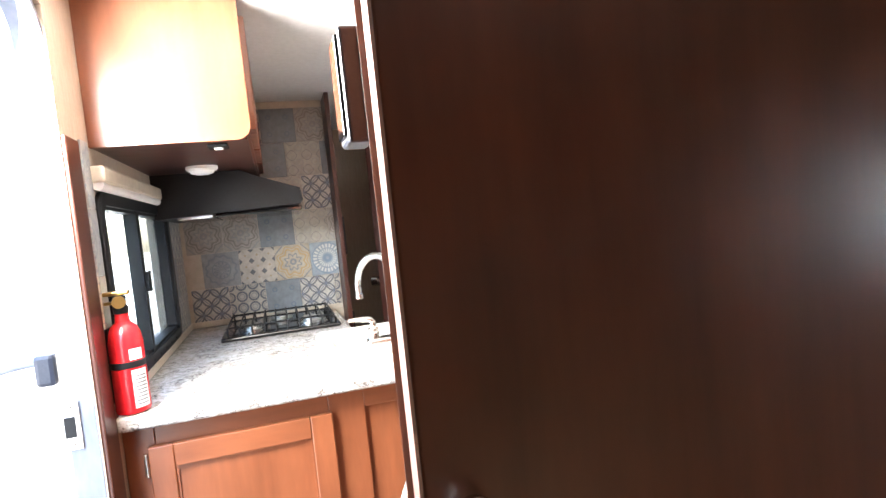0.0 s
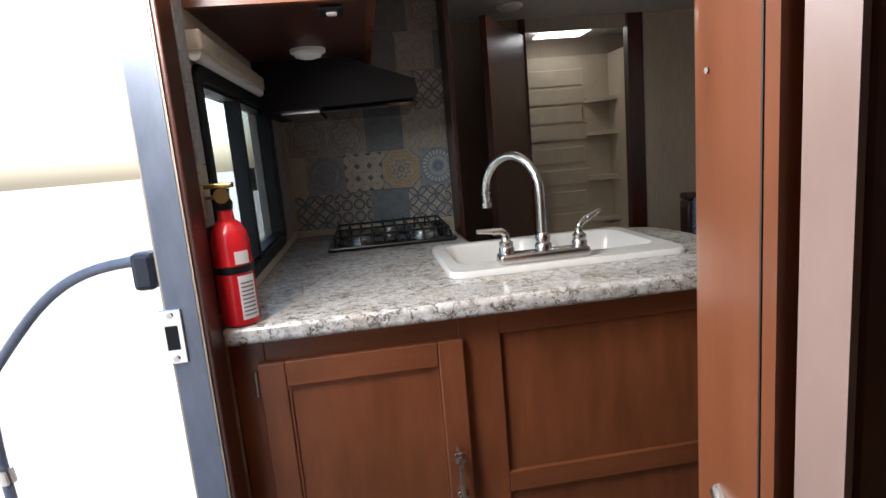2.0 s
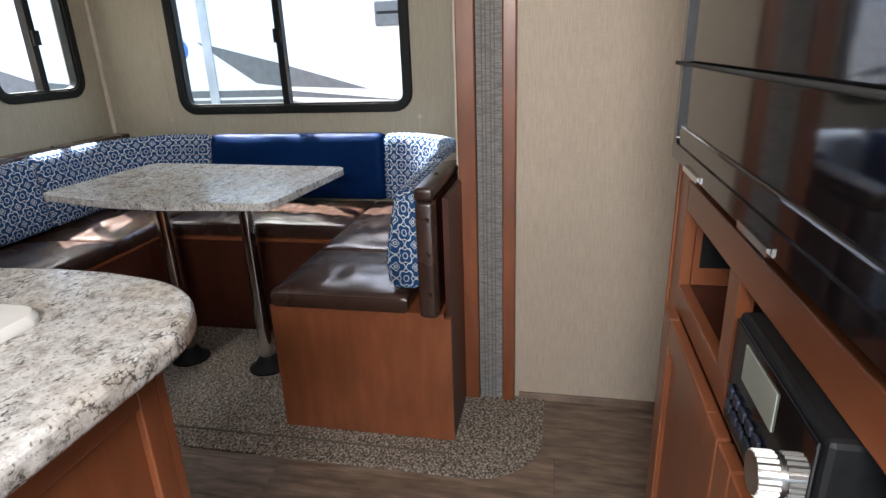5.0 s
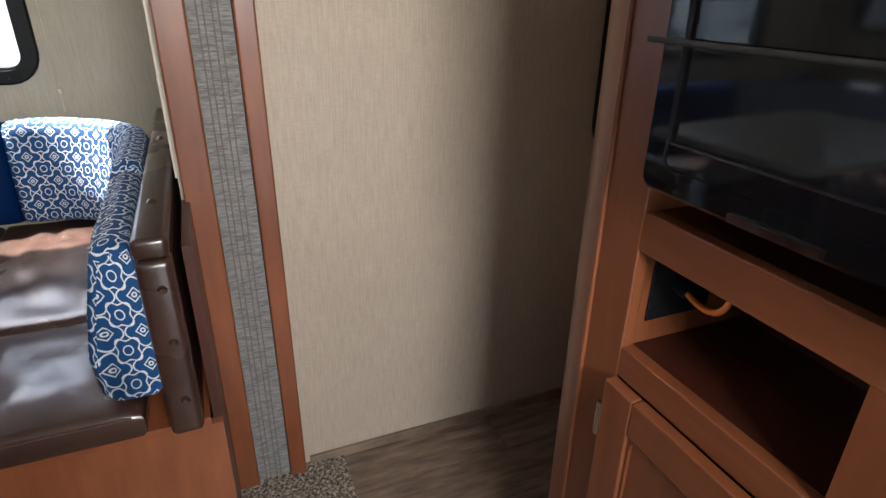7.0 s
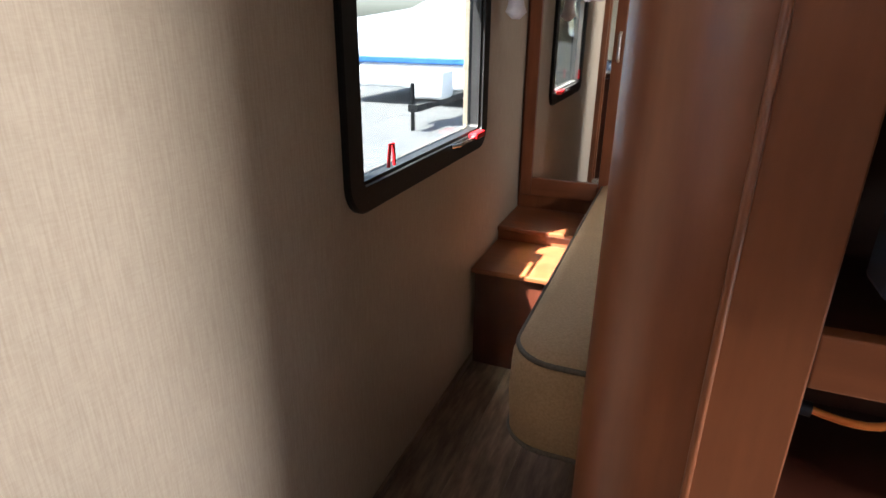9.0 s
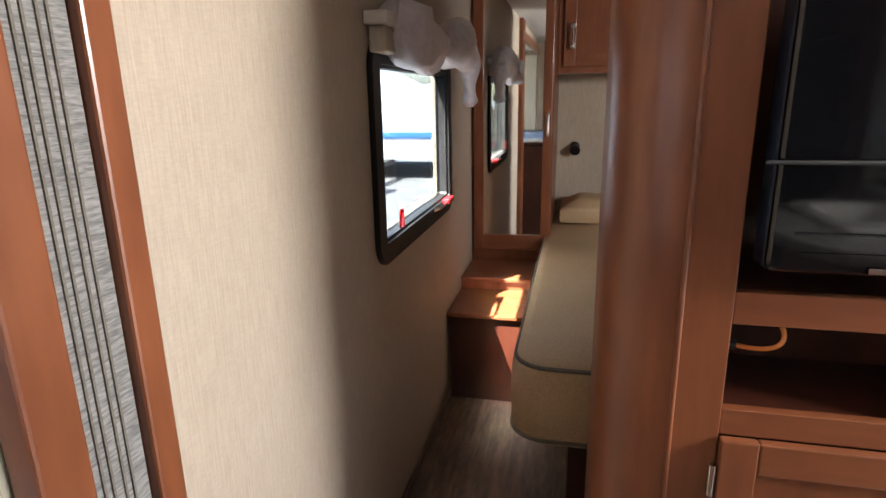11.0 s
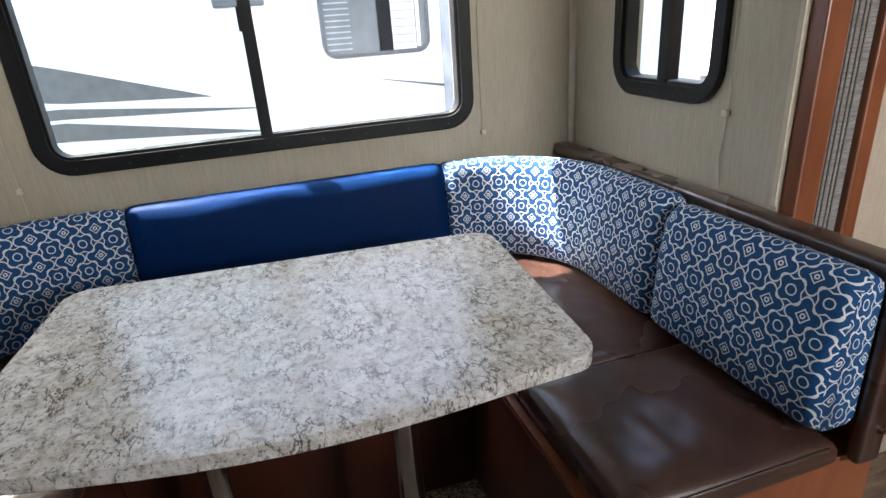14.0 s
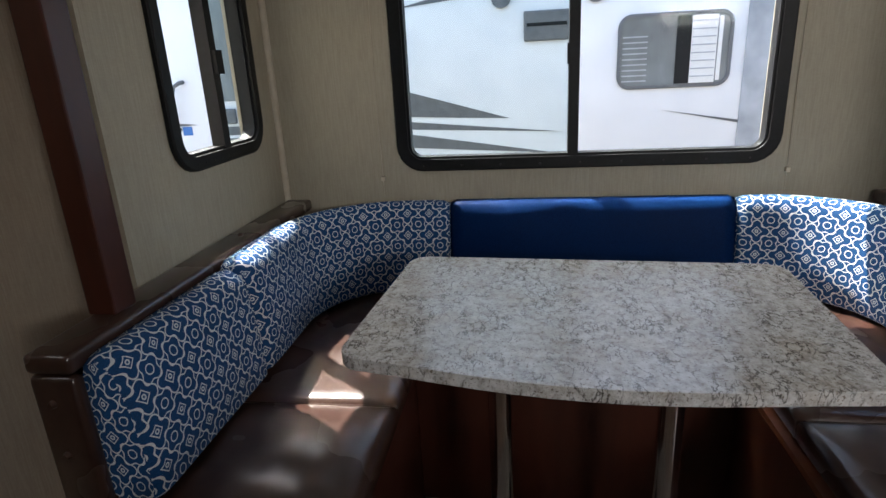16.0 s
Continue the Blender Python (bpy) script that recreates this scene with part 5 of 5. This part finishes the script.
# the table stands turned a little in the booth
tw = radians(-4.4)
to = [(2.662 + x * math.cos(tw) - y * math.sin(tw), 3.003 + x * math.sin(tw) + y * math.cos(tw)) for x, y in to]
tt = part("tabletop", prism(B(), to, 0.732, 0.757), GRANITE, tab)
bv = tt.modifiers.new("edge", "BEVEL")
bv.width, bv.segments, bv.limit_method, bv.angle_limit = 0.006, 3, "ANGLE", radians(40)
for x, y in ((2.66, 3.19), (2.64, 2.83)):
    lg = part("leg", cyl(B(), (x, y, 0.02), (x, y, 0.7315), 0.028, 0.026, 24), CHROME, tab, "chrome table post", 40)
    part("base", lathe(B(), x, y, [(0.075, 0.010), (0.075, 0.016), (0.05, 0.03), (0.033, 0.06), (0.030, 0.065)]), BLACK, lg, "black floor socket", 40)
    part("top_plate", lathe(B(), x, y, [(0.03, 0.68), (0.05, 0.71), (0.07, 0.7312), (0.02, 0.7315)]), STEEL, lg, "", 40)

for k, (yc, d) in enumerate(((YS1 - 0.02, 1),)):
    bm = B()
    for i in range(1):
        lp = [[(x, YS1 - 0.035 + 0.010 * math.sin(x * 60) - o, z) for o, z in ((0, 1.53 + 0.012 * math.sin(x * 55)), (0, 1.66), (-0.03, 1.66), (-0.03, 1.53 + 0.012 * math.sin(x * 55)))] for x in [2.74 + 0.02 * j for j in range(30)]]
        loft(bm, lp, True, True)
    uvl = bm.loops.layers.uv.new("uv")
    for f in bm.faces:
        for lp in f.loops:
            lp[uvl].uv = (lp.vert.co.x * S, lp.vert.co.z * S)
    tagged(part("valance", bm, LATTICE, None, "", 60), "gathered blue lattice print valance above the side window", "valance")

# wall cords and screws by the windows
for x, y, z0, z1, ax in ((2.735, YS0 + 0.004, 0.83, 1.02, "y"),):
    wc = thing("blind_cord", (x, y, 1.0), "thin cream blind cord clipped to the slide-out wall", "cord")
    part("cord", tube(B(), [(x, y, 1.5), (x + 0.004, y, 1.2), (x - 0.002, y, 1.0), (x + 0.01, y, 0.9), (x, y, 0.83)], 0.001, 6), CAULK, wc)
    part("clip", bx(x - 0.008, x + 0.008, y - 0.003, y + 0.01, 0.99, 1.005, bev=0.003), CAULK, wc)
for y in (2.35, 3.60):
    wc = thing("blind_cord", (XS - 0.004, y, 0.9), "thin cream blind cord clipped to the slide-out wall", "cord")
    part("cord", tube(B(), [(XS - 0.003, y, 1.6), (XS - 0.003, y + 0.004, 1.2), (XS - 0.003, y, 0.83)], 0.001, 6), CAULK, wc)
    part("clip", bx(XS - 0.012, XS, y - 0.007, y + 0.007, 0.885, 0.90, bev=0.003), CAULK, wc)

# ---------- bedroom ----------
bed = thing("bed", (1.5, 0.0, 0), "tan covered mattress on a low dark bed base", "bed")
part("base", bx(1.05, 2.08, YB + 0.01, 0.86, 0.0, 0.342), WOOD_DARK, bed)
MX0, MX1, MY0, MY1 = 1.02, 2.235, YB + 0.02, 1.05
lps = []
for ins, z, r in ((0.02, 0.342, 0.08), (0.0, 0.365, 0.09), (-0.004, 0.46, 0.09), (0.0, 0.545, 0.09), (0.012, 0.572, 0.085), (0.04, 0.582, 0.07), (0.25, 0.592, 0.06), (0.45, 0.594, 0.05)):
    lps.append([(x + 0.004 * noise.noise(Vector((x * 8, y * 8, z * 9))), y, z + 0.004 * noise.noise(Vector((x * 6, y * 6, 2)))) for x, y in rrect(MX0 + ins, MX1 - ins, MY0 + ins, MY1 - ins, r, 8)])
mt = part("mattress", loft(B(), lps, True, True), MATT, bed, "tan fabric mattress with dark piping", 60)
for z, ins in ((0.565, 0.008), (0.365, 0.0)):
    lp = [(x, y, z) for x, y in rrect(MX0 + ins, MX1 - ins, MY0 + ins, MY1 - ins, 0.09, 8)]
    part("piping", tube(B(), lp + [lp[0]], 0.006, 8), PIPING, mt, "", 60)
part("zip_pull", bx(2.10, 2.112, 1.046, 1.051, 0.40, 0.425, bev=0.001), STEEL, mt)
pl = tagged(part("pillow", pad(B(), 1.75, 2.16, -0.86, -0.52, 0.60, 0.68, 0.04, 7.0, 0.01), MATT, None, "", 60), "tan pillow at the head of the bed", "pillow")

ns = thing("nightstand", (2.4, 0.0, 0), "stepped cherry wood nightstand beside the bed", "nightstand")
part("body", bx(2.256, XR - 0.014, -0.06, 0.245, 0, 0.368), WOOD_DARK, ns)
part("step_top", bx(2.25, XR - 0.003, -0.06, 0.262, 0.368, 0.386, bev=0.004), WOOD_H, ns)
part("riser", bx(2.256, XR - 0.003, -0.34, -0.06, 0, 0.425), WOOD, ns)
part("upper_top", bx(2.25, XR - 0.003, -0.34, -0.045, 0.425, 0.443, bev=0.004), WOOD_H, ns)
wd = thing("wardrobe", (2.4, -0.6, 0), "cherry wood wardrobe with a tall mirror door", "wardrobe")
part("carcass", bx(2.20, XR - 0.003, YB + 0.004, -0.345, 0.0, ZC - 0.003), WOOD, wd)
for a, c, e, f in ((2.205, 2.245, 0.50, 1.79), (2.52, 2.565, 0.50, 1.79)):
    part("stile", bx(a, c, -0.345, -0.325, e, f, bev=0.003), WOOD, wd)
for a, c, e, f in ((2.245, 2.52, 0.50, 0.575), (2.245, 2.52, 1.73, 1.79)):
    part("rail", bx(a, c, -0.345, -0.3255, e, f, bev=0.003), WOOD_H, wd)
part("mirror", bx(2.243, 2.522, -0.3445, -0.338, 0.573, 1.732), MIRROR, wd, "tall mirror panel")
part("handle", tube(B(), [(2.222, -0.325, 1.05), (2.222, -0.302, 1.06), (2.222, -0.302, 1.14), (2.222, -0.325, 1.15)], 0.006, 8), STEEL, wd, "nickel handle", 50)
oc = thing("overhead_cabinet", (1.6, -0.8, 1.3), "cherry wood cabinet above the head of the bed", "cabinet")
part("body", bx(1.05, 2.197, YB + 0.004, -0.62, 1.33, ZC - 0.003), WOOD, oc)
shaker(oc, "y", -0.62, 1.82, 2.17, 1.36, 1.80, 1, (2.13, 1.5))
shaker(oc, "y", -0.62, 1.44, 1.79, 1.36, 1.80, 1, (1.48, 1.5))
rl = thing("reading_lamp", (2.10, YB, 0.98), "small black reading lamp on the bedroom wall", "lamp")
part("base", cyl(B(), (2.10, YB + 0.001, 0.95), (2.10, YB + 0.02, 0.95), 0.025), BLACK, rl, "", 40)
part("head", cyl(B(), (2.10, YB + 0.02, 0.95), (2.10, YB + 0.075, 0.93), 0.02, 0.028), BLACK, rl, "", 40)

# bunched film over the bedroom blind
cb = thing("window_blind", (XR - 0.03, 0.6, 1.40), "raised bedroom blind with its head rail", "blind")
part("head_rail", bx(XR - 0.06, XR - 0.002, 0.14, 1.06, 1.395, 1.425, bev=0.004), WHITE, cb)
part("pleats", bx(XR - 0.05, XR - 0.006, 0.16, 1.04, 1.335, 1.395, bev=0.006), CAULK, cb)
bm = B()
rings_ = []
rng = random.Random(4)
N = 34
for i in range(N + 1):
    t = i / N
    y = 0.99 - t * 0.93
    rr = 0.055 + 0.022 * math.sin(t * 11) + 0.012 * math.sin(t * 23)
    if i in (0, N):
        rr = 0.012
    zc = 1.395 - 0.03 * math.sin(t * 5.2) - (0.05 if t > 0.75 else 0) * (t - 0.75) * 4
    rings_.append([(XR - 0.068 + rr * 0.9 * math.cos(a) * (1 + 0.18 * math.sin(3 * a + t * 17)), y + 0.012 * math.sin(5 * a + t * 9), zc + rr * (1.15 + 0.22 * math.sin(2 * a + t * 13)) * math.sin(a)) for a in (2 * math.pi * k / 16 for k in range(16))])
loft(bm, rings_, True, True)
drop = []
for i in range(11):
    t = i / 10
    rr = 0.034 + 0.012 * math.sin(t * 7) if i < 10 else 0.012
    drop.append([(XR - 0.075 + rr * math.cos(a), 0.12 - 0.02 * t + rr * math.sin(a) * 1.2, 1.40 - 0.21 * t) for a in (2 * math.pi * k / 12 for k in range(12))])
loft(bm, drop, True, True)
tagged(part("plastic_wrap", bm, PLASTICBAG, None, "", 80), "crumpled translucent plastic wrap hung over the bedroom blind", "plastic wrap")

gr = thing("floor_vent", (2.13, 1.21, 0), "dark slotted floor heating vent", "vent")
part("frame", ring(B(), "z", 2.06, 2.20, 1.12, 1.32, 0.014, 0.006, 0.0035, 0.010), BLACK, gr)
for k in range(9):
    part("slat", bx(2.075, 2.185, 1.138 + 0.019 * k, 1.147 + 0.019 * k, 0.0035, 0.008), BLACK, gr)

# ---------- outside ----------
def trailer(x0, x1, y0, y1, side, label, wins, swoosh=True):
    """A white travel trailer with windows and grey sweeping decals on the side that faces us."""
    t = thing("travel_trailer", ((x0 + x1) / 2, (y0 + y1) / 2, -0.72), label, "trailer", "trailers in the yard")
    part("body", bx(x0, x1, y0, y1, -0.25, 2.55, bev=0.08, seg=4), RVWHITE, t, "", 40)
    d = x0 if side < 0 else x1
    for (a, b, c, e) in wins:
        w = part("window", ring(B(), "x", a, b, c, e, 0.02, 0.08, d + 0.001 * side, d + 0.015 * side), RVGREY, t, "", 35)
        bm = B()
        lp = rrect(a + 0.02, b - 0.02, c + 0.02, e - 0.02, 0.06)
        loft(bm, [[(d + 0.002 * side, *p) for p in lp], [(d + 0.006 * side, *p) for p in lp]], True, True)
        part("pane", bm, PANE, w)
    for k in range(3):
        yy = y0 + (y1 - y0) * (0.4 + 0.16 * k)
        if k < 2:
            wh = part("wheel", cyl(B(), (d - 0.05 * side, yy, -0.38), (d + 0.01 * side, yy, -0.38), 0.34), RUBBER, t, "", 40)
            part("rim", cyl(B(), (d, yy, -0.38), (d + 0.02 * side, yy, -0.38), 0.2), WHITE, wh, "", 40)
    part("skirt", bx(x0 + 0.1, x1 - 0.1, y0 + 0.2, y1 - 0.2, -0.45, -0.25), RVGREY, t)
    return t


NX = 5.35
ta = trailer(NX, NX + 2.4, -0.2, 8.6, -1, "white travel trailer with grey swoosh decals parked alongside", [(1.915, 2.575, 1.04, 1.475)])
for k, pts in enumerate(([(4.70, 1.27), (3.97, 1.08), (3.23, 0.865), (3.97, 0.90), (4.2, 0.93)], [(5.2, 0.88), (4.0, 0.875), (2.9, 0.77), (4.0, 0.82), (5.2, 0.82)], [(5.2, 0.80), (4.0, 0.80), (2.93, 0.634), (4.0, 0.70), (5.2, 0.70)], [(2.30, 0.88), (1.2, 0.70), (1.7, 0.76)], [(3.95, 1.56), (3.6, 1.63), (3.2, 1.675), (2.6, 1.69), (2.0, 1.65), (1.6, 1.59), (2.0, 1.61), (2.6, 1.64), (3.2, 1.63), (3.6, 1.59)], [(8.0, 1.5), (6.4, 1.0), (5.4, 0.9), (6.4, 0.85), (8.0, 0.9)])):
    part("decal", prism(B(), [(y, z + 0.03) for y, z in pts], NX - 0.004, NX + 0.0, axis="x"), RVGREY, ta, "grey sweeping decal")
vh = part("vent_grille", bx(NX - 0.03, NX, 2.865, 3.14, 1.355, 1.53, bev=0.01), RVGREY, ta, "grey vent hood")
part("vent_slot", bx(NX - 0.034, NX - 0.03, 2.88, 3.12, 1.44, 1.46), BLACK, vh)
for y in (2.71, 3.275):
    part("marker_lamp", cyl(B(), (NX - 0.03, y, 1.615), (NX, y, 1.615), 0.06), RVGREY, ta, "", 40)
part("corner_trim", bx(NX - 0.012, NX - 0.0, 1.70, 1.84, -0.2, 2.4), TARP_GREY, ta)
part("corner_trim", bx(NX - 0.012, NX - 0.0, 4.56, 4.64, -0.2, 2.4), TARP_GREY, ta)
part("dot_decal", cyl(B(), (NX - 0.004, 4.87, 1.24), (NX, 4.87, 1.24), 0.09), TARP_BLUE, ta, "blue round decal", 40)
part("screen_half", bx(NX - 0.012, NX - 0.006, 2.005, 2.15, 1.065, 1.45), WHITE, ta, "half lowered blind")
part("pane_bar", bx(NX - 0.012, NX - 0.006, 2.152, 2.235, 1.065, 1.45), BLACK, ta)
for k in range(9):
    part("blind_slat", bx(NX - 0.009, NX - 0.006, 2.40, 2.545, 1.085 + 0.032 * k, 1.093 + 0.032 * k), TARP_GREY, ta)

eh = part("entry_handle", tube(B(), [(NX, 5.46, 1.22), (NX - 0.05, 5.46, 1.215), (NX - 0.06, 5.50, 1.19), (NX - 0.06, 5.53, 1.10), (NX - 0.06, 5.54, 0.92), (NX, 5.54, 0.90)], 0.014, 10), RVGREY, ta, "grey entry grab handle", 60)
part("entry_latch", bx(NX - 0.03, NX, 5.10, 5.19, 0.93, 1.03, bev=0.008), RVGREY, ta, "grey door latch")
part("entry_pane", bx(NX - 0.008, NX, 5.05, 5.19, 1.08, 1.75, bev=0.003), PANE, ta, "grey door window")
part("handle_sticker", bx(NX - 0.004, NX, 5.45, 5.52, 0.86, 0.92), TARP_BLUE, ta, "small blue sticker")
for k in range(8):
    part("blind_fold", bx(NX - 0.016, NX - 0.012, 2.012, 2.146, 1.10 + 0.045 * k, 1.107 + 0.045 * k), TARP_GREY, ta)
part("window_rail", bx(NX - 0.012, NX - 0.006, 1.975, 1.998, 1.075, 1.44, bev=0.002), WHITE, ta)

pp = thing("popup_camper", (6.5, -12.0, -0.72), "covered folding camper with blue tarp edge in the yard", "trailer")
part("tub", bx(4.2, 10.2, -15.0, -11.0, -0.30, 0.30, bev=0.08), RVWHITE, pp)
bm = B()
loft(bm, [[(x, -15.0, 0.30), (x, -11.0, 0.30), (x, -11.1, 0.9 + h), (x, -12.2, 1.3 + h * 1.5), (x, -13.8, 1.3 + h * 1.5), (x, -14.9, 0.9 + h)] for x, h in ((4.15, 0.0), (5.2, 0.25), (6.2, 0.1), (7.4, 0.5), (8.6, 0.15), (10.2, 0.0))], True, True)
part("tarp", bm, TARP_GREY, pp, "grey tarpaulin cover", 30)
part("tarp_band", bx(4.13, 10.25, -15.05, -10.95, 0.28, 0.42, bev=0.02), TARP_BLUE, pp, "blue tarpaulin edge")
part("tongue", bx(6.4, 6.6, -11.0, -7.7, -0.34, -0.22), BLACK, pp)
part("jack", cyl(B(), (6.6, -7.9, -0.72), (6.6, -7.9, 0.15), 0.04), BLACK, pp, "", 40)
part("gas_box", bx(6.2, 6.9, -9.0, -8.4, -0.2, 0.35, bev=0.08, seg=3), WHITE, pp, "white gas bottle cover", 40)

trailer(-16.0, -13.6, -1.0, 6.0, 1, "white travel trailer parked across the yard", [(1.0, 2.0, 0.9, 1.6), (3.4, 4.2, 0.9, 1.6)])
trailer(-15.0, -12.6, 7.5, 15.0, 1, "white travel trailer parked across the yard", [(9.0, 10.0, 0.9, 1.6), (12.4, 13.2, 0.9, 1.6)])
trailer(-17.0, -14.6, -11.0, -3.0, 1, "white travel trailer parked across the yard", [(-8.0, -7.0, 0.9, 1.6), (-5.4, -4.4, 0.9, 1.6)])
trailer(10.5, 13.0, -9.0, -5.8, -1, "white travel trailer parked farther off", [(-8.0, -7.2, 0.9, 1.6)])

bt = thing("bare_tree", (-30, 17, -0.72), "bare winter tree beyond the yard", "tree")
part("trunk", cyl(B(), (-30, 17, -0.72), (-30, 17, 3.0), 0.25, 0.14, 10), BARK, bt, "", 50)
rng = random.Random(8)
bm = B()
for k in range(46):
    z = 1.2 + rng.random() * 3.2
    a = rng.random() * 6.28
    L = 1.2 + rng.random() * 2.0
    p = Vector((-30, 17, z))
    q = p + Vector((math.cos(a) * L * 0.6, math.sin(a) * L * 0.6, L))
    cyl(bm, p, q, 0.05, 0.01, 5)
    for j in range(5):
        s = p.lerp(q, 0.4 + 0.12 * j)
        a2 = rng.random() * 6.28
        cyl(bm, s, s + Vector((math.cos(a2) * 0.5, math.sin(a2) * 0.5, 0.6)), 0.018, 0.004, 4)
part("limbs", bm, BARK, bt, "bare branches")

# ---------- floor and small pieces ----------
floor = structure("floor", bx(XL - 0.05, XR + 0.02, YB - 0.05, 5.0, -0.08, 0.0), WOOD_DARK, "wood print vinyl plank floor")
structure("floor_slide", bx(XR + 0.02, XS + 0.04, YS0 - 0.05, YS1 + 0.05, -0.08, 0.0), WOOD_DARK, "slide-out floor")
co = [(2.15, 3.99), (2.15, 1.96)] + [(2.36 - 0.21 * math.cos(a), 1.955 - 0.205 * math.sin(a)) for a in (radians(d) for d in range(0, 91, 10))] + [(2.575, 1.75), (2.575, 2.06), (3.38, 2.06), (3.38, 3.94), (2.575, 3.94), (2.575, 3.99)]
tagged(part("carpet", prism(B(), co, 0.0036, 0.0095), CARPET), "speckled brown carpet under the dinette", "carpet")
part("carpet_seam", bx(2.235, 2.241, 2.02, 3.95, 0.0094, 0.0125), PIPING, bpy.data.objects["carpet"])

PW, PL = 0.152, 1.22
pm = bpy.data.meshes.new("plank")
bm = box(B(), -PW / 2 + 0.0006, PW / 2 - 0.0006, -PL / 2 + 0.0006, PL / 2 - 0.0006, 0.0003, 0.0033)
bm.transform(Matrix.Scale(S, 4))
bm.to_mesh(pm)
bm.free()
pm.materials.append(PLANK)
for i in range(15):
    for j in range(7):
        x, y = XL + PW * (i + 0.5), YB + PL * (j - 0.4) + 0.41 * (i * 7 % 3) + 0.1
        lo, hi = max(y - PL / 2, YB), min(y + PL / 2, 4.94)
        if hi - lo < 0.05 or x + PW / 2 > XR + 0.02:
            continue
        me = pm
        if hi - lo < PL - 0.001:
            bm = box(B(), -PW / 2 + 0.0006, PW / 2 - 0.0006, lo - y + 0.0006, hi - y - 0.0006, 0.0003, 0.0033)
            bm.transform(Matrix.Scale(S, 4))
            me = bpy.data.meshes.new("plank")
            bm.to_mesh(me)
            bm.free()
            me.materials.append(PLANK)
        pk = new("plank", me)
        pk.location = Vector((x, y, 0)) * S
        pk.parent = floor

TS = 0.1545
layout = [["plain", "ring", "petal", "plain", "ring", "petal"], ["rosette", "diamond", "star", "radial", "plain"], ["medal", "medal", "plain", "scroll", "medal", "plain"],
          ["ring", "plain", "scroll", "petal", "petal"], ["plain", "star", "plain", "scroll", "plain", "medal"], ["plain", "petal", "plain", "medal", "star"]]
layout[0] = ["petal", "ring", "plain", "petal", "ring"]
tile_cache = {}


def tile(kind, w, off):
    """Tile mesh of a kind, cut to width w, its figure centred off to one side."""
    key = (kind, round(w, 3), round(off, 3))
    if key not in tile_cache:
        bm = box(B(), off - w / 2 + 0.0008, off + w / 2 - 0.0008, -TS / 2 + 0.0008, TS / 2 - 0.0008, -0.003, 0.003, bev=0.0006, seg=1)
        bm.transform(Matrix.Scale(S, 4))
        me = bpy.data.meshes.new("tile")
        bm.to_mesh(me)
        bm.free()
        me.materials.append(TILES[kind])
        tile_cache[key] = me
    return tile_cache[key]


wn_ = structure("wall_tiled", bx(XL, 0.967, YT, YT + 0.028, 0, ZC - 0.001), CAULK, "wall of patterned encaustic style tiles behind the cooktop")
wt_ = bpy.data.objects["wall_west"]
for row, names in enumerate(layout):
    z = 0.8705 + TS * (row + 0.5)
    x_start = 0.532 - 2 * TS + (TS if row % 2 else TS / 2 + 0.02)
    for k, kind in enumerate(names):
        a = x_start + TS * k - (TS if row % 2 else TS / 2) * 0
        lo, hi = max(a, XL + 0.008), min(a + TS, 0.9665)
        if hi - lo < 0.012:
            continue
        ob = new("tile", tile(kind, hi - lo, (lo + hi) / 2 - (a + TS / 2)))
        ob.matrix_basis = Matrix.Translation(Vector((a + TS / 2, YT - 0.0035, z)) * S) @ Matrix.Rotation(radians(90), 4, "X")
        ob.parent = wn_
kinds = list(TILES)
rng = random.Random(11)
for row in range(4):
    z = 0.8705 + TS * (row + 0.5)
    y = 2.262 + (0.07 if row % 2 else 0.0)
    y -= TS
    while y < YT:
        lo, hi = max(y, 2.2), min(y + TS, YT - 0.012)
        yc = y + TS / 2
        kind = rng.choice(["petal", "ring", "plain", "scroll", "rosette", "petal"])
        y += TS
        zlo, zhi = z - TS / 2, z + TS / 2
        if hi - lo < 0.012 or (hi > 2.26 and lo < 3.16 and zhi > 0.89 and zlo < 1.38):
            if not (lo < 2.255 or hi > 3.165):
                continue
            if lo < 2.255 <= hi:
                hi = 2.254
            elif hi > 3.165 >= lo:
                lo = 3.166
        if hi - lo < 0.012:
            continue
        ob = new("tile", tile(kind, hi - lo, (lo + hi) / 2 - yc))
        ob.matrix_basis = Matrix.Translation(Vector((XL + 0.0035, yc, z)) * S) @ Matrix.Rotation(radians(90), 4, "Z") @ Matrix.Rotation(radians(90), 4, "X")
        ob.parent = wt_
